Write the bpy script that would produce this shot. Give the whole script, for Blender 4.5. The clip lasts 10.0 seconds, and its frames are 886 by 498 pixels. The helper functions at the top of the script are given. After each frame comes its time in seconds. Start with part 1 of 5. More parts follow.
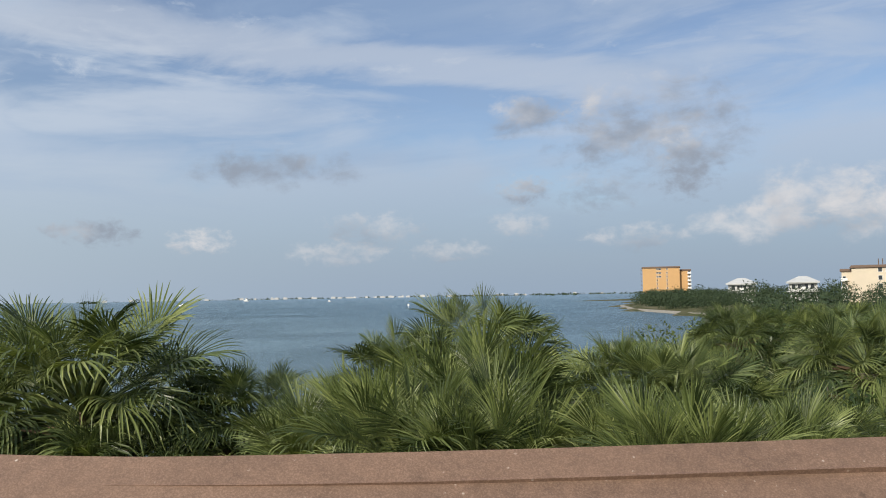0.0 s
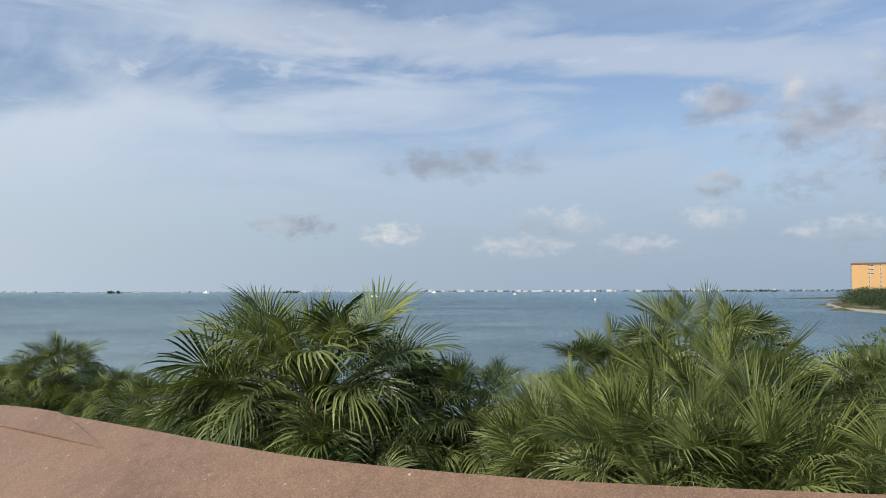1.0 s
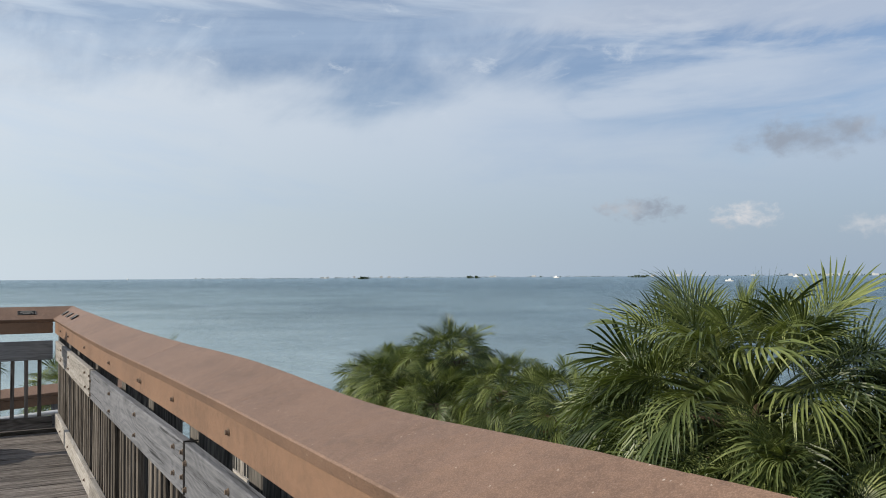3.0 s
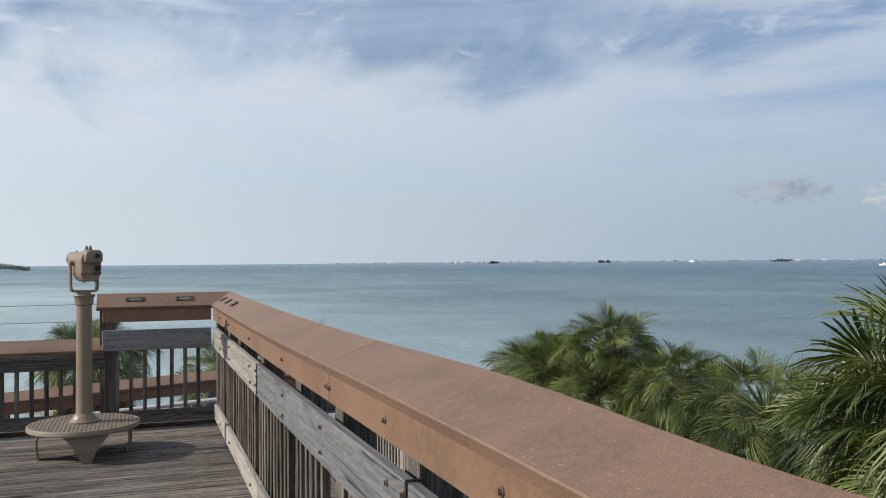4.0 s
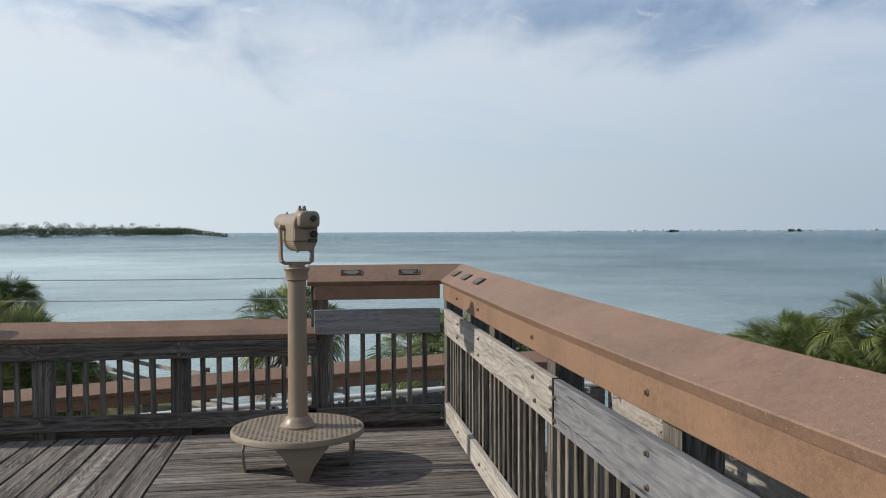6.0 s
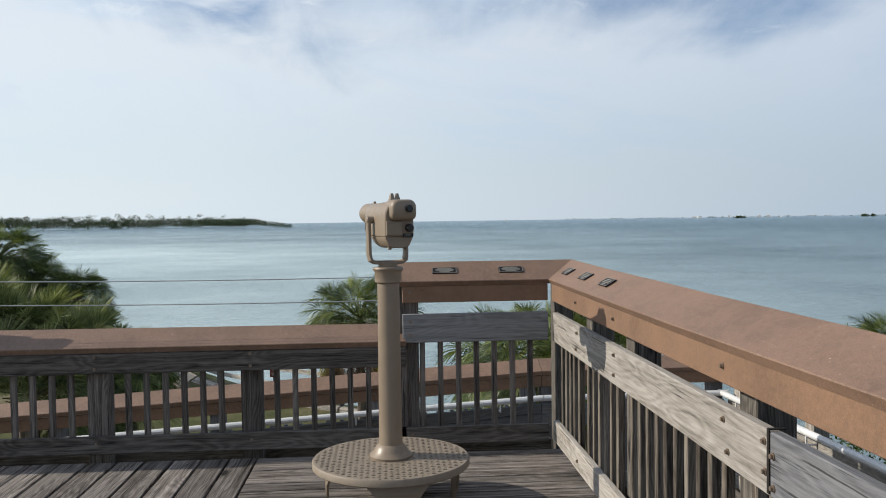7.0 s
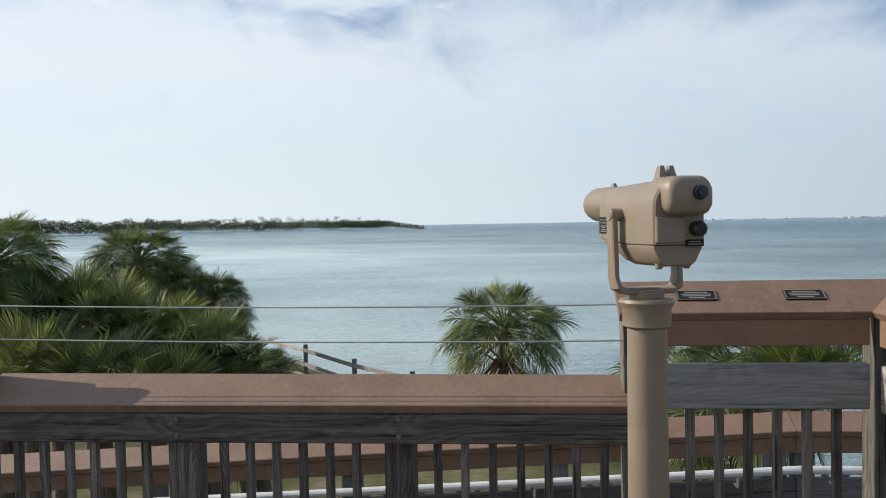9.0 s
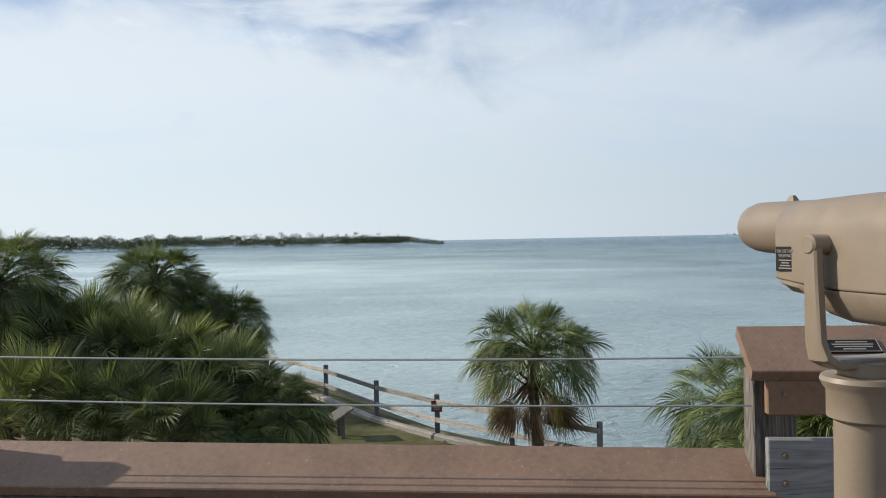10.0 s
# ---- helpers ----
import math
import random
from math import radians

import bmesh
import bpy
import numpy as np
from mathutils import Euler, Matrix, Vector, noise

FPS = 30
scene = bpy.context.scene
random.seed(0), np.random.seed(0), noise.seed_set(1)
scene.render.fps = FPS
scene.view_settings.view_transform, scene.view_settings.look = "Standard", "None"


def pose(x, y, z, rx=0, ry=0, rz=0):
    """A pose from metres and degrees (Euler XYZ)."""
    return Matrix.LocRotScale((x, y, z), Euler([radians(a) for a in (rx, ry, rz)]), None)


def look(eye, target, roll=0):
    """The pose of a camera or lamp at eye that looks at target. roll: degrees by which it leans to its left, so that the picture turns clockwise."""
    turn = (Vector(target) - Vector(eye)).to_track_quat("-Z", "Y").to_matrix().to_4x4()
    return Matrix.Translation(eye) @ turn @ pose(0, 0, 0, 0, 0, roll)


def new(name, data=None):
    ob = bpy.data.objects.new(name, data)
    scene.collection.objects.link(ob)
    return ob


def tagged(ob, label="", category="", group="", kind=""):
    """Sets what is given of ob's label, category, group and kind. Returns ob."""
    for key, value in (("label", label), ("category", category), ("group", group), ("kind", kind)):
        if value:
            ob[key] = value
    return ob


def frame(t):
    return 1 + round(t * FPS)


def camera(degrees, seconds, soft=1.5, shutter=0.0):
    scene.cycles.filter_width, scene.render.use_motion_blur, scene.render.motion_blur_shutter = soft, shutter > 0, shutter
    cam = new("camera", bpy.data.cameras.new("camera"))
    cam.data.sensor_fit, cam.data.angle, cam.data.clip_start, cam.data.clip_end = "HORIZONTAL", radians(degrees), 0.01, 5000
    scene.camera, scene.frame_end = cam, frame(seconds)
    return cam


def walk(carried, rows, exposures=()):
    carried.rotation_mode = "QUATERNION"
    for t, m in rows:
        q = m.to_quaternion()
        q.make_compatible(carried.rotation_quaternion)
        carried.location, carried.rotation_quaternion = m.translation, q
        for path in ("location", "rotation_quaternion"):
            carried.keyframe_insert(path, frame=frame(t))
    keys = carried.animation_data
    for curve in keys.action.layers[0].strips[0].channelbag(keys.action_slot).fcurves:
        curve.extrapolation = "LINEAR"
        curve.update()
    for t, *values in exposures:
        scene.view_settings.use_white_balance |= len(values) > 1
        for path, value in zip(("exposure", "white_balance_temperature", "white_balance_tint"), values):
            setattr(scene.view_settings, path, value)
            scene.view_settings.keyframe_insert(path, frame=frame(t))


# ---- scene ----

# ---- camera ----
cam = camera(55.2, 10.0, 1.0)
ROWS = [
    (0.0, 0.024, -0.013, 1.530, 25.96, 3.13, 1.01),
    (0.5, -0.096, -0.070, 1.554, 32.07, 2.97, 0.48),
    (1.0, -0.315, -0.070, 1.557, 38.42, 2.81, 0.13),
    (1.5, -0.544, -0.050, 1.556, 44.56, 2.67, -0.02),
    (2.0, -0.820, -0.058, 1.571, 50.57, 2.33, 0.02),
    (2.5, -1.060, -0.060, 1.569, 56.67, 2.10, 0.14),
    (3.0, -1.410, -0.025, 1.570, 61.60, 1.85, 0.34),
    (4.5, -2.894, -0.093, 1.559, 74.16, 0.34, 0.33),
    (5.0, -3.316, -0.155, 1.555, 77.38, -0.10, 0.16),
    (5.5, -3.826, -0.213, 1.542, 80.06, -0.66, 0.11),
    (7.0, -5.321, -0.492, 1.569, 86.19, -1.96, 0.80),
    (7.5, -5.782, -0.560, 1.558, 89.03, -2.05, 1.00),
    (8.0, -6.330, -0.676, 1.551, 91.43, -2.13, 1.10),
    (8.5, -6.813, -0.772, 1.555, 93.55, -2.06, 1.03),
    (9.0, -7.331, -0.876, 1.558, 95.06, -1.73, 1.00),
    (9.5, -7.745, -1.000, 1.586, 96.01, -1.47, 1.22),
    (10.0, -8.224, -1.122, 1.600, 96.36, -0.67, 1.17),
]
EXPOSURES = [(0.0, -0.06), (1.0, 0.04), (2.5, -0.05), (5.5, -0.06), (7.0, 0.03), (8.0, 0.06), (9.5, 0.1), (10.0, 0.04)]
walk(cam, [(t, pose(x, y, z, 90 + pitch, roll, yaw)) for t, x, y, z, yaw, pitch, roll in ROWS], EXPOSURES)

# ---- world and sun ----
SUN_DIR = Vector((-0.15, -1.21, 0.71)).normalized()  # towards the sun
SEA = -5.0


def rig_world():
    world = bpy.data.worlds.new("sky")
    scene.world = world
    world.use_nodes = True
    nt = world.node_tree
    nt.nodes.clear()
    N, L = nt.nodes.new, nt.links.new
    out, bg = N("ShaderNodeOutputWorld"), N("ShaderNodeBackground")
    sky = N("ShaderNodeTexSky")
    sky.sky_type = "NISHITA"
    sky.sun_disc = False
    sky.sun_elevation = math.asin(SUN_DIR.z)
    sky.sun_rotation = math.atan2(SUN_DIR.x, SUN_DIR.y)
    sky.air_density, sky.dust_density, sky.ozone_density = 1.0, 0.7, 2.0
    co = N("ShaderNodeTexCoord")
    sep = N("ShaderNodeSeparateXYZ")
    L(co.outputs["Generated"], sep.inputs[0])

    def mth(op, a, b=None, c=None, clamp=False):
        n = N("ShaderNodeMath")
        n.operation, n.use_clamp = op, clamp
        for i, v in enumerate((a, b, c)):
            if v is None:
                continue
            if isinstance(v, (int, float)):
                n.inputs[i].default_value = v
            else:
                L(v, n.inputs[i])
        return n.outputs[0]

    def ramp(v, lo, hi):
        n = N("ShaderNodeMapRange")
        n.interpolation_type = "SMOOTHSTEP"
        L(v, n.inputs[0])
        n.inputs[1].default_value, n.inputs[2].default_value = lo, hi
        return n.outputs[0]

    def mixc(f, a, b):
        n = N("ShaderNodeMix")
        n.data_type = "RGBA"
        if isinstance(f, float):
            n.inputs[0].default_value = f
        else:
            L(f, n.inputs[0])
        for i, v in ((6, a), (7, b)):
            if isinstance(v, tuple):
                n.inputs[i].default_value = (*v, 1)
            else:
                L(v, n.inputs[i])
        return n.outputs[2]

    def noise_at(vec, scale, detail, rough, dist=0.0, rot=0.0, stretch=(1, 1, 1), off=(0, 0, 0)):
        m = N("ShaderNodeMapping")
        m.inputs["Rotation"].default_value = (0, 0, radians(rot))
        m.inputs["Scale"].default_value = stretch
        m.inputs["Location"].default_value = off
        L(vec, m.inputs[0])
        n = N("ShaderNodeTexNoise")
        L(m.outputs[0], n.inputs["Vector"])
        n.inputs["Scale"].default_value, n.inputs["Detail"].default_value = scale, detail
        n.inputs["Roughness"].default_value, n.inputs["Distortion"].default_value = rough, dist
        return n.outputs[0]

    # bearing (degrees to the left of +y) and height above the horizon, in degrees
    up = mth("MULTIPLY", mth("ARCSINE", sep.outputs[2]), 57.2958)
    az = mth("MULTIPLY", mth("ARCTAN2", mth("MULTIPLY", sep.outputs[0], -1.0), sep.outputs[1]), 57.2958)
    sph = N("ShaderNodeCombineXYZ")
    L(az, sph.inputs[0]), L(up, sph.inputs[1])
    dot = N("ShaderNodeVectorMath")
    dot.operation = "DOT_PRODUCT"
    L(co.outputs["Generated"], dot.inputs[0])
    dot.inputs[1].default_value = SUN_DIR
    sunward = ramp(dot.outputs["Value"], -0.92, 0.64)
    # colours away from the sun and towards it
    haze = mixc(sunward, (3.15, 4.05, 5.25), (7.5, 8.4, 8.95))
    white = mixc(sunward, (4.9, 5.7, 7.0), (8.4, 8.95, 9.35))
    # flat layer overhead for the thin high cloud
    zz = mth("ADD", mth("MAXIMUM", sep.outputs[2], 0.0), 0.30)
    flat = N("ShaderNodeCombineXYZ")
    L(mth("DIVIDE", sep.outputs[0], zz), flat.inputs[0]), L(mth("DIVIDE", sep.outputs[1], zz), flat.inputs[1])
    veil = noise_at(flat.outputs[0], 1.0, 3, 0.45, 0.3, 12, (0.75, 1.25, 1), (5.2, 0.9, 0))
    wisps = noise_at(flat.outputs[0], 3.2, 8, 0.60, 0.5, 16, (0.55, 1.35, 1), (1.4, 7.7, 0))
    curl = noise_at(sph.outputs[0], 0.10, 5, 0.55, 0.3, 0, (1, 2.2, 1), (3, 8, 0))
    # an even milky layer below, torn towards a bluer sky above
    torn = mth("ADD", up, mth("MULTIPLY", mth("SUBTRACT", veil, 0.5), -26.0))
    torn = mth("ADD", torn, mth("MULTIPLY", mth("SUBTRACT", wisps, 0.5), -9.0))
    torn = mth("ADD", torn, mth("MULTIPLY", mth("SUBTRACT", curl, 0.5), -10.0))
    torn = mth("SUBTRACT", torn, mth("MULTIPLY", sunward, 3.5))
    sheet = mth("SUBTRACT", 1.0, ramp(torn, 6.5, 15.5))
    streak = mth("ADD", mth("MULTIPLY", ramp(wisps, 0.42, 0.70), ramp(veil, 0.28, 0.60)), 0.22)
    cirrus_f = mth("MULTIPLY", mth("MAXIMUM", sheet, mth("MULTIPLY", streak, 0.75)), 0.80)
    low = mth("POWER", mth("SUBTRACT", 1.0, mth("MAXIMUM", sep.outputs[2], 0.0), clamp=True), 8.0)
    deep = N("ShaderNodeMix")
    deep.data_type, deep.blend_type = "RGBA", "MULTIPLY"
    deep.inputs[0].default_value = 1.0
    L(sky.outputs[0], deep.inputs[6])
    deep.inputs[7].default_value = (1.0, 1.03, 1.12, 1)
    bands = noise_at(sph.outputs[0], 0.11, 7, 0.56, 0.5, 7, (0.35, 2.0, 1), (1, 3, 0))
    cirrus_f = mth("MAXIMUM", cirrus_f, mth("MULTIPLY", mth("MULTIPLY", ramp(bands, 0.44, 0.66), ramp(up, 4.0, 11.0)), 0.78))
    blue = mixc(mth("MULTIPLY", low, 0.35), deep.outputs[2], haze)
    col = mixc(cirrus_f, blue, mixc(ramp(up, 2.0, 12.0), haze, white))
    col = mixc(mth("MULTIPLY", mth("SUBTRACT", 1.0, ramp(up, 0.0, 5.0)), 0.75), col, haze)
    # soft breaks in the milky layer, where a bluer sky shows through
    breaks = noise_at(sph.outputs[0], 0.075, 6, 0.58, 0.7, -9, (0.45, 1.9, 1), (7, 5, 0))
    thin = mth("MULTIPLY", mth("MULTIPLY", ramp(breaks, 0.46, 0.66), ramp(up, 1.5, 7.0)), 0.42)
    col = mixc(thin, col, mixc(sunward, (2.6, 3.7, 5.6), (6.2, 7.6, 9.2)))
    tufts = noise_at(sph.outputs[0], 0.30, 7, 0.62, 0.4, 14, (0.7, 1.7, 1), (11, 2, 0))
    col = mixc(mth("MULTIPLY", mth("MULTIPLY", ramp(tufts, 0.58, 0.74), ramp(up, 9.0, 13.0)), 0.6), col, white)
    # one long band of high cloud that climbs to the left
    line = mth("ADD", mth("MULTIPLY", az, -0.092), mth("ADD", up, -12.5))
    line = mth("ADD", line, mth("MULTIPLY", mth("SUBTRACT", wisps, 0.5), 5.0))
    line = mth("DIVIDE", mth("ADD", line, mth("MULTIPLY", mth("SUBTRACT", bands, 0.5), 4.0)), 1.9)
    line = mth("MULTIPLY", ramp(mth("SUBTRACT", 1.0, mth("MULTIPLY", line, line)), 0.0, 1.0), mth("MULTIPLY", ramp(az, 4.0, 18.0), mth("SUBTRACT", 1.0, ramp(az, 52.0, 62.0))))
    col = mixc(mth("MULTIPLY", line, 0.62), col, (5.6, 6.2, 7.2))
    # broken cumulus: bearing, height, half width, half height, whiteness
    billow = noise_at(sph.outputs[0], 0.36, 8, 0.62, 0.2, 0, (1, 1.5, 1))
    fine = noise_at(sph.outputs[0], 0.85, 8, 0.62, 0.2, 0, (1, 1.5, 1), (4.0, 2.0, 0))
    shade = noise_at(sph.outputs[0], 0.22, 4, 0.5, 0.2, 0, (1, 1.6, 1), (31.0, 9.0, 0))
    CLOUDS = [(12.0, 10.6, 6.2, 3.0, 0.15), (19.5, 11.8, 3.4, 1.5, 0.15), (9.6, 8.2, 2.0, 2.2, 0.1), (36.9, 8.6, 4.6, 1.3, -0.1), (5.6, 4.4, 3.6, 1.2, 0.95), (1.4, 5.6, 4.6, 2.0, 0.7), (-2.0, 4.6, 4.4, 1.6, 0.9),
              (41.9, 3.7, 1.9, 0.8, 1.0), (30.6, 4.4, 3.2, 1.2, 0.5), (20.3, 7.0, 1.9, 1.0, 0.1), (15.5, 6.6, 2.6, 1.3, 0.2), (48.2, 4.3, 2.8, 0.8, 0.1), (20.8, 4.7, 1.8, 1.0, 0.6), (13.0, 3.6, 3.0, 0.9, 0.6), (33.0, 3.0, 3.2, 0.8, 0.7), (25.5, 3.0, 2.6, 0.7, 0.7)]
    for a, e, ra, re, lit in CLOUDS:
        da = mth("DIVIDE", mth("SUBTRACT", az, a), ra)
        de = mth("DIVIDE", mth("SUBTRACT", up, e), re)
        body = mth("SUBTRACT", 1.0, mth("ADD", mth("MULTIPLY", da, da), mth("MULTIPLY", de, de)))
        body = mth("ADD", mth("MULTIPLY", mth("MAXIMUM", body, -6.0), 0.34), mth("MULTIPLY", mth("SUBTRACT", billow if ra > 3.3 else fine, 0.45), 2.0))
        mask = mth("MULTIPLY", ramp(body, -0.06, 0.72), 0.85 if ra > 3.5 or lit > 0.9 or lit < 0.2 else 0.5)
        top = mth("ADD", mth("ADD", mth("MULTIPLY", de, 0.35), mth("MULTIPLY", mth("SUBTRACT", shade, 0.5), 2.0)), lit)
        col = mixc(mask, col, mixc(ramp(top, 0.0, 0.9), (3.1, 3.5, 4.2), (7.4, 7.3, 7.4)))
    L(col, bg.inputs[0])
    bg.inputs[1].default_value = 0.1
    L(bg.outputs[0], out.inputs[0])


rig_world()
sun = new("sun", bpy.data.lights.new("sun", "SUN"))
sun.data.energy, sun.data.angle, sun.data.color = 4.7, radians(0.6), (1.0, 0.92, 0.80)
sun.matrix_world = look(SUN_DIR * 50, (0, 0, 0))


# ---- materials ----
def mat_new(name):
    m = bpy.data.materials.new(name)
    m.use_nodes = True
    nt = m.node_tree
    return m, nt, nt.nodes["Principled BSDF"]


class Nodes:
    """Short hand for a material's nodes."""

    def __init__(self, name, rough=0.7, metal=0.0, spec=0.5):
        self.m, self.nt, self.b = mat_new(name)
        self.b.inputs["Roughness"].default_value = rough
        self.b.inputs["Metallic"].default_value = metal
        self.b.inputs["Specular IOR Level"].default_value = spec

    def n(self, kind):
        return self.nt.nodes.new(kind)

    def l(self, a, b):
        self.nt.links.new(a, b)

    def coord(self, kind="Object", scale=(1, 1, 1), shift=False):
        c = self.n("ShaderNodeTexCoord")
        m = self.n("ShaderNodeMapping")
        m.inputs["Scale"].default_value = scale
        self.l(c.outputs[kind], m.inputs[0])
        if shift:
            o = self.n("ShaderNodeObjectInfo")
            w = self.n("ShaderNodeVectorMath")
            w.operation = "SCALE"
            w.inputs[0].default_value = (17.3, 9.1, 5.7)
            self.l(o.outputs["Random"], w.inputs["Scale"])
            self.l(w.outputs[0], m.inputs["Location"])
        return m.outputs[0]

    def noise(self, vec, scale, detail=4, rough=0.55, dist=0.0):
        t = self.n("ShaderNodeTexNoise")
        self.l(vec, t.inputs["Vector"])
        for k, v in (("Scale", scale), ("Detail", detail), ("Roughness", rough), ("Distortion", dist)):
            t.inputs[k].default_value = v
        return t.outputs[0]

    def ramp(self, v, stops):
        r = self.n("ShaderNodeValToRGB")
        e = r.color_ramp.elements
        while len(e) < len(stops):
            e.new(0.5)
        for el, (p, c) in zip(e, stops):
            el.position, el.color = p, (*c, 1)
        self.l(v, r.inputs[0])
        return r.outputs[0]

    def mix(self, f, a, b, blend="MIX"):
        x = self.n("ShaderNodeMix")
        x.data_type, x.blend_type = "RGBA", blend
        for i, v in ((0, f), (6, a), (7, b)):
            if isinstance(v, tuple):
                x.inputs[i].default_value = (*v, 1)
            elif isinstance(v, (int, float)):
                x.inputs[i].default_value = v
            else:
                self.l(v, x.inputs[i])
        return x.outputs[2]

    def val(self, v, lo, hi, a=0.0, b=1.0):
        r = self.n("ShaderNodeMapRange")
        self.l(v, r.inputs[0])
        for i, q in enumerate((lo, hi, a, b)):
            r.inputs[i + 1].default_value = q
        return r.outputs[0]

    def rand(self):
        return self.n("ShaderNodeObjectInfo").outputs["Random"]

    def bump(self, h, strength=0.3, dist=0.01):
        b = self.n("ShaderNodeBump")
        b.inputs["Strength"].default_value, b.inputs["Distance"].default_value = strength, dist
        self.l(h, b.inputs["Height"])
        self.l(b.outputs[0], self.b.inputs["Normal"])

    def colour(self, c):
        if isinstance(c, tuple):
            self.b.inputs["Base Color"].default_value = (*c, 1)
        else:
            self.l(c, self.b.inputs["Base Color"])
        return self


def wood(name, dark, mid, pale, wear=0.5):
    """Weathered softwood, the grain along the board's own x axis."""
    k = Nodes(name, 0.85, spec=0.2)
    # growth rings cut lengthwise: long flames that open round the knots
    bow = k.noise(k.coord("Object", (0.9, 4.5, 4.5), True), 1.0, 2, 0.5)
    m = k.n("ShaderNodeVectorMath")
    m.operation = "MULTIPLY_ADD"
    k.l(k.n("ShaderNodeTexCoord").outputs["Object"], m.inputs[0])
    m.inputs[1].default_value = (0.10, 9.0, 9.0)
    lift = k.n("ShaderNodeCombineXYZ")
    k.l(k.val(bow, 0.2, 0.8, 0.0, 2.0), lift.inputs[1])
    k.l(k.val(k.rand(), 0, 1, 0.0, 9.0), lift.inputs[2])
    k.l(lift.outputs[0], m.inputs[2])
    ring = k.n("ShaderNodeTexWave")
    ring.wave_type, ring.bands_direction = "BANDS", "Y"
    k.l(m.outputs[0], ring.inputs["Vector"])
    for a, b in (("Scale", 2.0), ("Distortion", 0.7), ("Detail", 1.0), ("Detail Scale", 0.7), ("Detail Roughness", 0.5)):
        ring.inputs[a].default_value = b
    streak = k.noise(k.coord("Object", (1.1, 40, 40), True), 1.0, 6, 0.72, 0.25)
    fine = k.noise(k.coord("Object", (12, 190, 190), True), 1.0, 4, 0.75)
    crack = k.noise(k.coord("Object", (1.3, 52, 52), True), 1.0, 4, 0.6, 0.15)
    blot = k.noise(k.coord("Object", (1.3, 9, 9), True), 1.8, 7, 0.72)
    g = k.mix(0.32, k.mix(0.89, ring.outputs["Color"], streak), fine)
    c = k.ramp(g, [(0.33, dark), (0.475, mid), (0.65, pale)])
    c = k.mix(k.val(blot, 0.42, 0.70, 0.0, wear * 0.7), c, pale)
    c = k.mix(k.val(blot, 0.44, 0.28, 0.0, 0.40), c, dark)
    c = k.mix(k.val(crack, 0.39, 0.345, 0.0, 0.8), c, tuple(a * 0.30 for a in dark))
    # knots: small dark ovals in a paler ring
    kn = k.n("ShaderNodeTexVoronoi")
    k.l(k.coord("Object", (1.5, 5.0, 5.0), True), kn.inputs["Vector"])
    kn.inputs["Scale"].default_value = 1.0
    c = k.mix(k.val(kn.outputs["Distance"], 0.20, 0.14, 0.0, 0.35), c, dark)
    c = k.mix(k.val(kn.outputs["Distance"], 0.11, 0.07, 0.0, 0.9), c, tuple(a * 0.5 for a in dark))
    tone = k.n("ShaderNodeHueSaturation")
    k.l(c, tone.inputs["Color"])
    k.l(k.val(k.rand(), 0, 1, 0.66, 1.20), tone.inputs["Value"])
    k.colour(tone.outputs[0])
    k.bump(k.mix(0.5, g, crack), 0.7, 0.006)
    return k.m


def composite(name, base, speck, rough=0.75, grit=0.35, dirty=0.5):
    """Coloured, finely gritty composite lumber with a little dirt and lichen."""
    k = Nodes(name, rough, spec=0.5)
    v = k.coord("Object", (1, 1, 1), True)
    big = k.noise(v, 3.0, 6, 0.65)
    mid = k.noise(v, 38, 6, 0.75)
    grain = k.noise(v, 320, 3, 0.7)
    d = tuple(a * 0.70 for a in base)
    p = tuple(min(1, a * 1.20) for a in base)
    c = k.ramp(k.mix(0.5, big, mid), [(0.41, d), (0.5, base), (0.59, p)])
    c = k.mix(k.val(grain, 0.42, 0.66, 0.0, 0.62), c, d)
    c = k.mix(k.val(grain, 0.52, 0.38, 0.0, 0.42), c, speck)
    # pale flecks, dark droppings, long stains
    vor = k.n("ShaderNodeTexVoronoi")
    k.l(k.coord("Object", (1, 1, 1), True), vor.inputs["Vector"])
    vor.inputs["Scale"].default_value = 62
    pick = k.n("ShaderNodeMath")
    pick.operation = "MULTIPLY"
    k.l(k.val(vor.outputs["Distance"], 0.17, 0.09, 0.0, 1.0), pick.inputs[0])
    k.l(k.val(mid, 0.53, 0.62, 0.0, grit), pick.inputs[1])
    c = k.mix(pick.outputs[0], c, (0.62, 0.55, 0.47))
    dirt = k.noise(v, 30, 3, 0.6)
    c = k.mix(k.val(dirt, 0.70, 0.75, 0.0, dirty), c, tuple(a * 0.35 for a in base))
    stain = k.noise(k.coord("Object", (1.2, 5, 5), True), 1.6, 5, 0.65)
    c = k.mix(k.val(stain, 0.52, 0.75, 0.0, dirty * 0.6), c, tuple(a * 0.62 for a in base))
    k.colour(c)
    k.bump(k.mix(0.5, grain, mid), 0.45, 0.004)
    return k.m


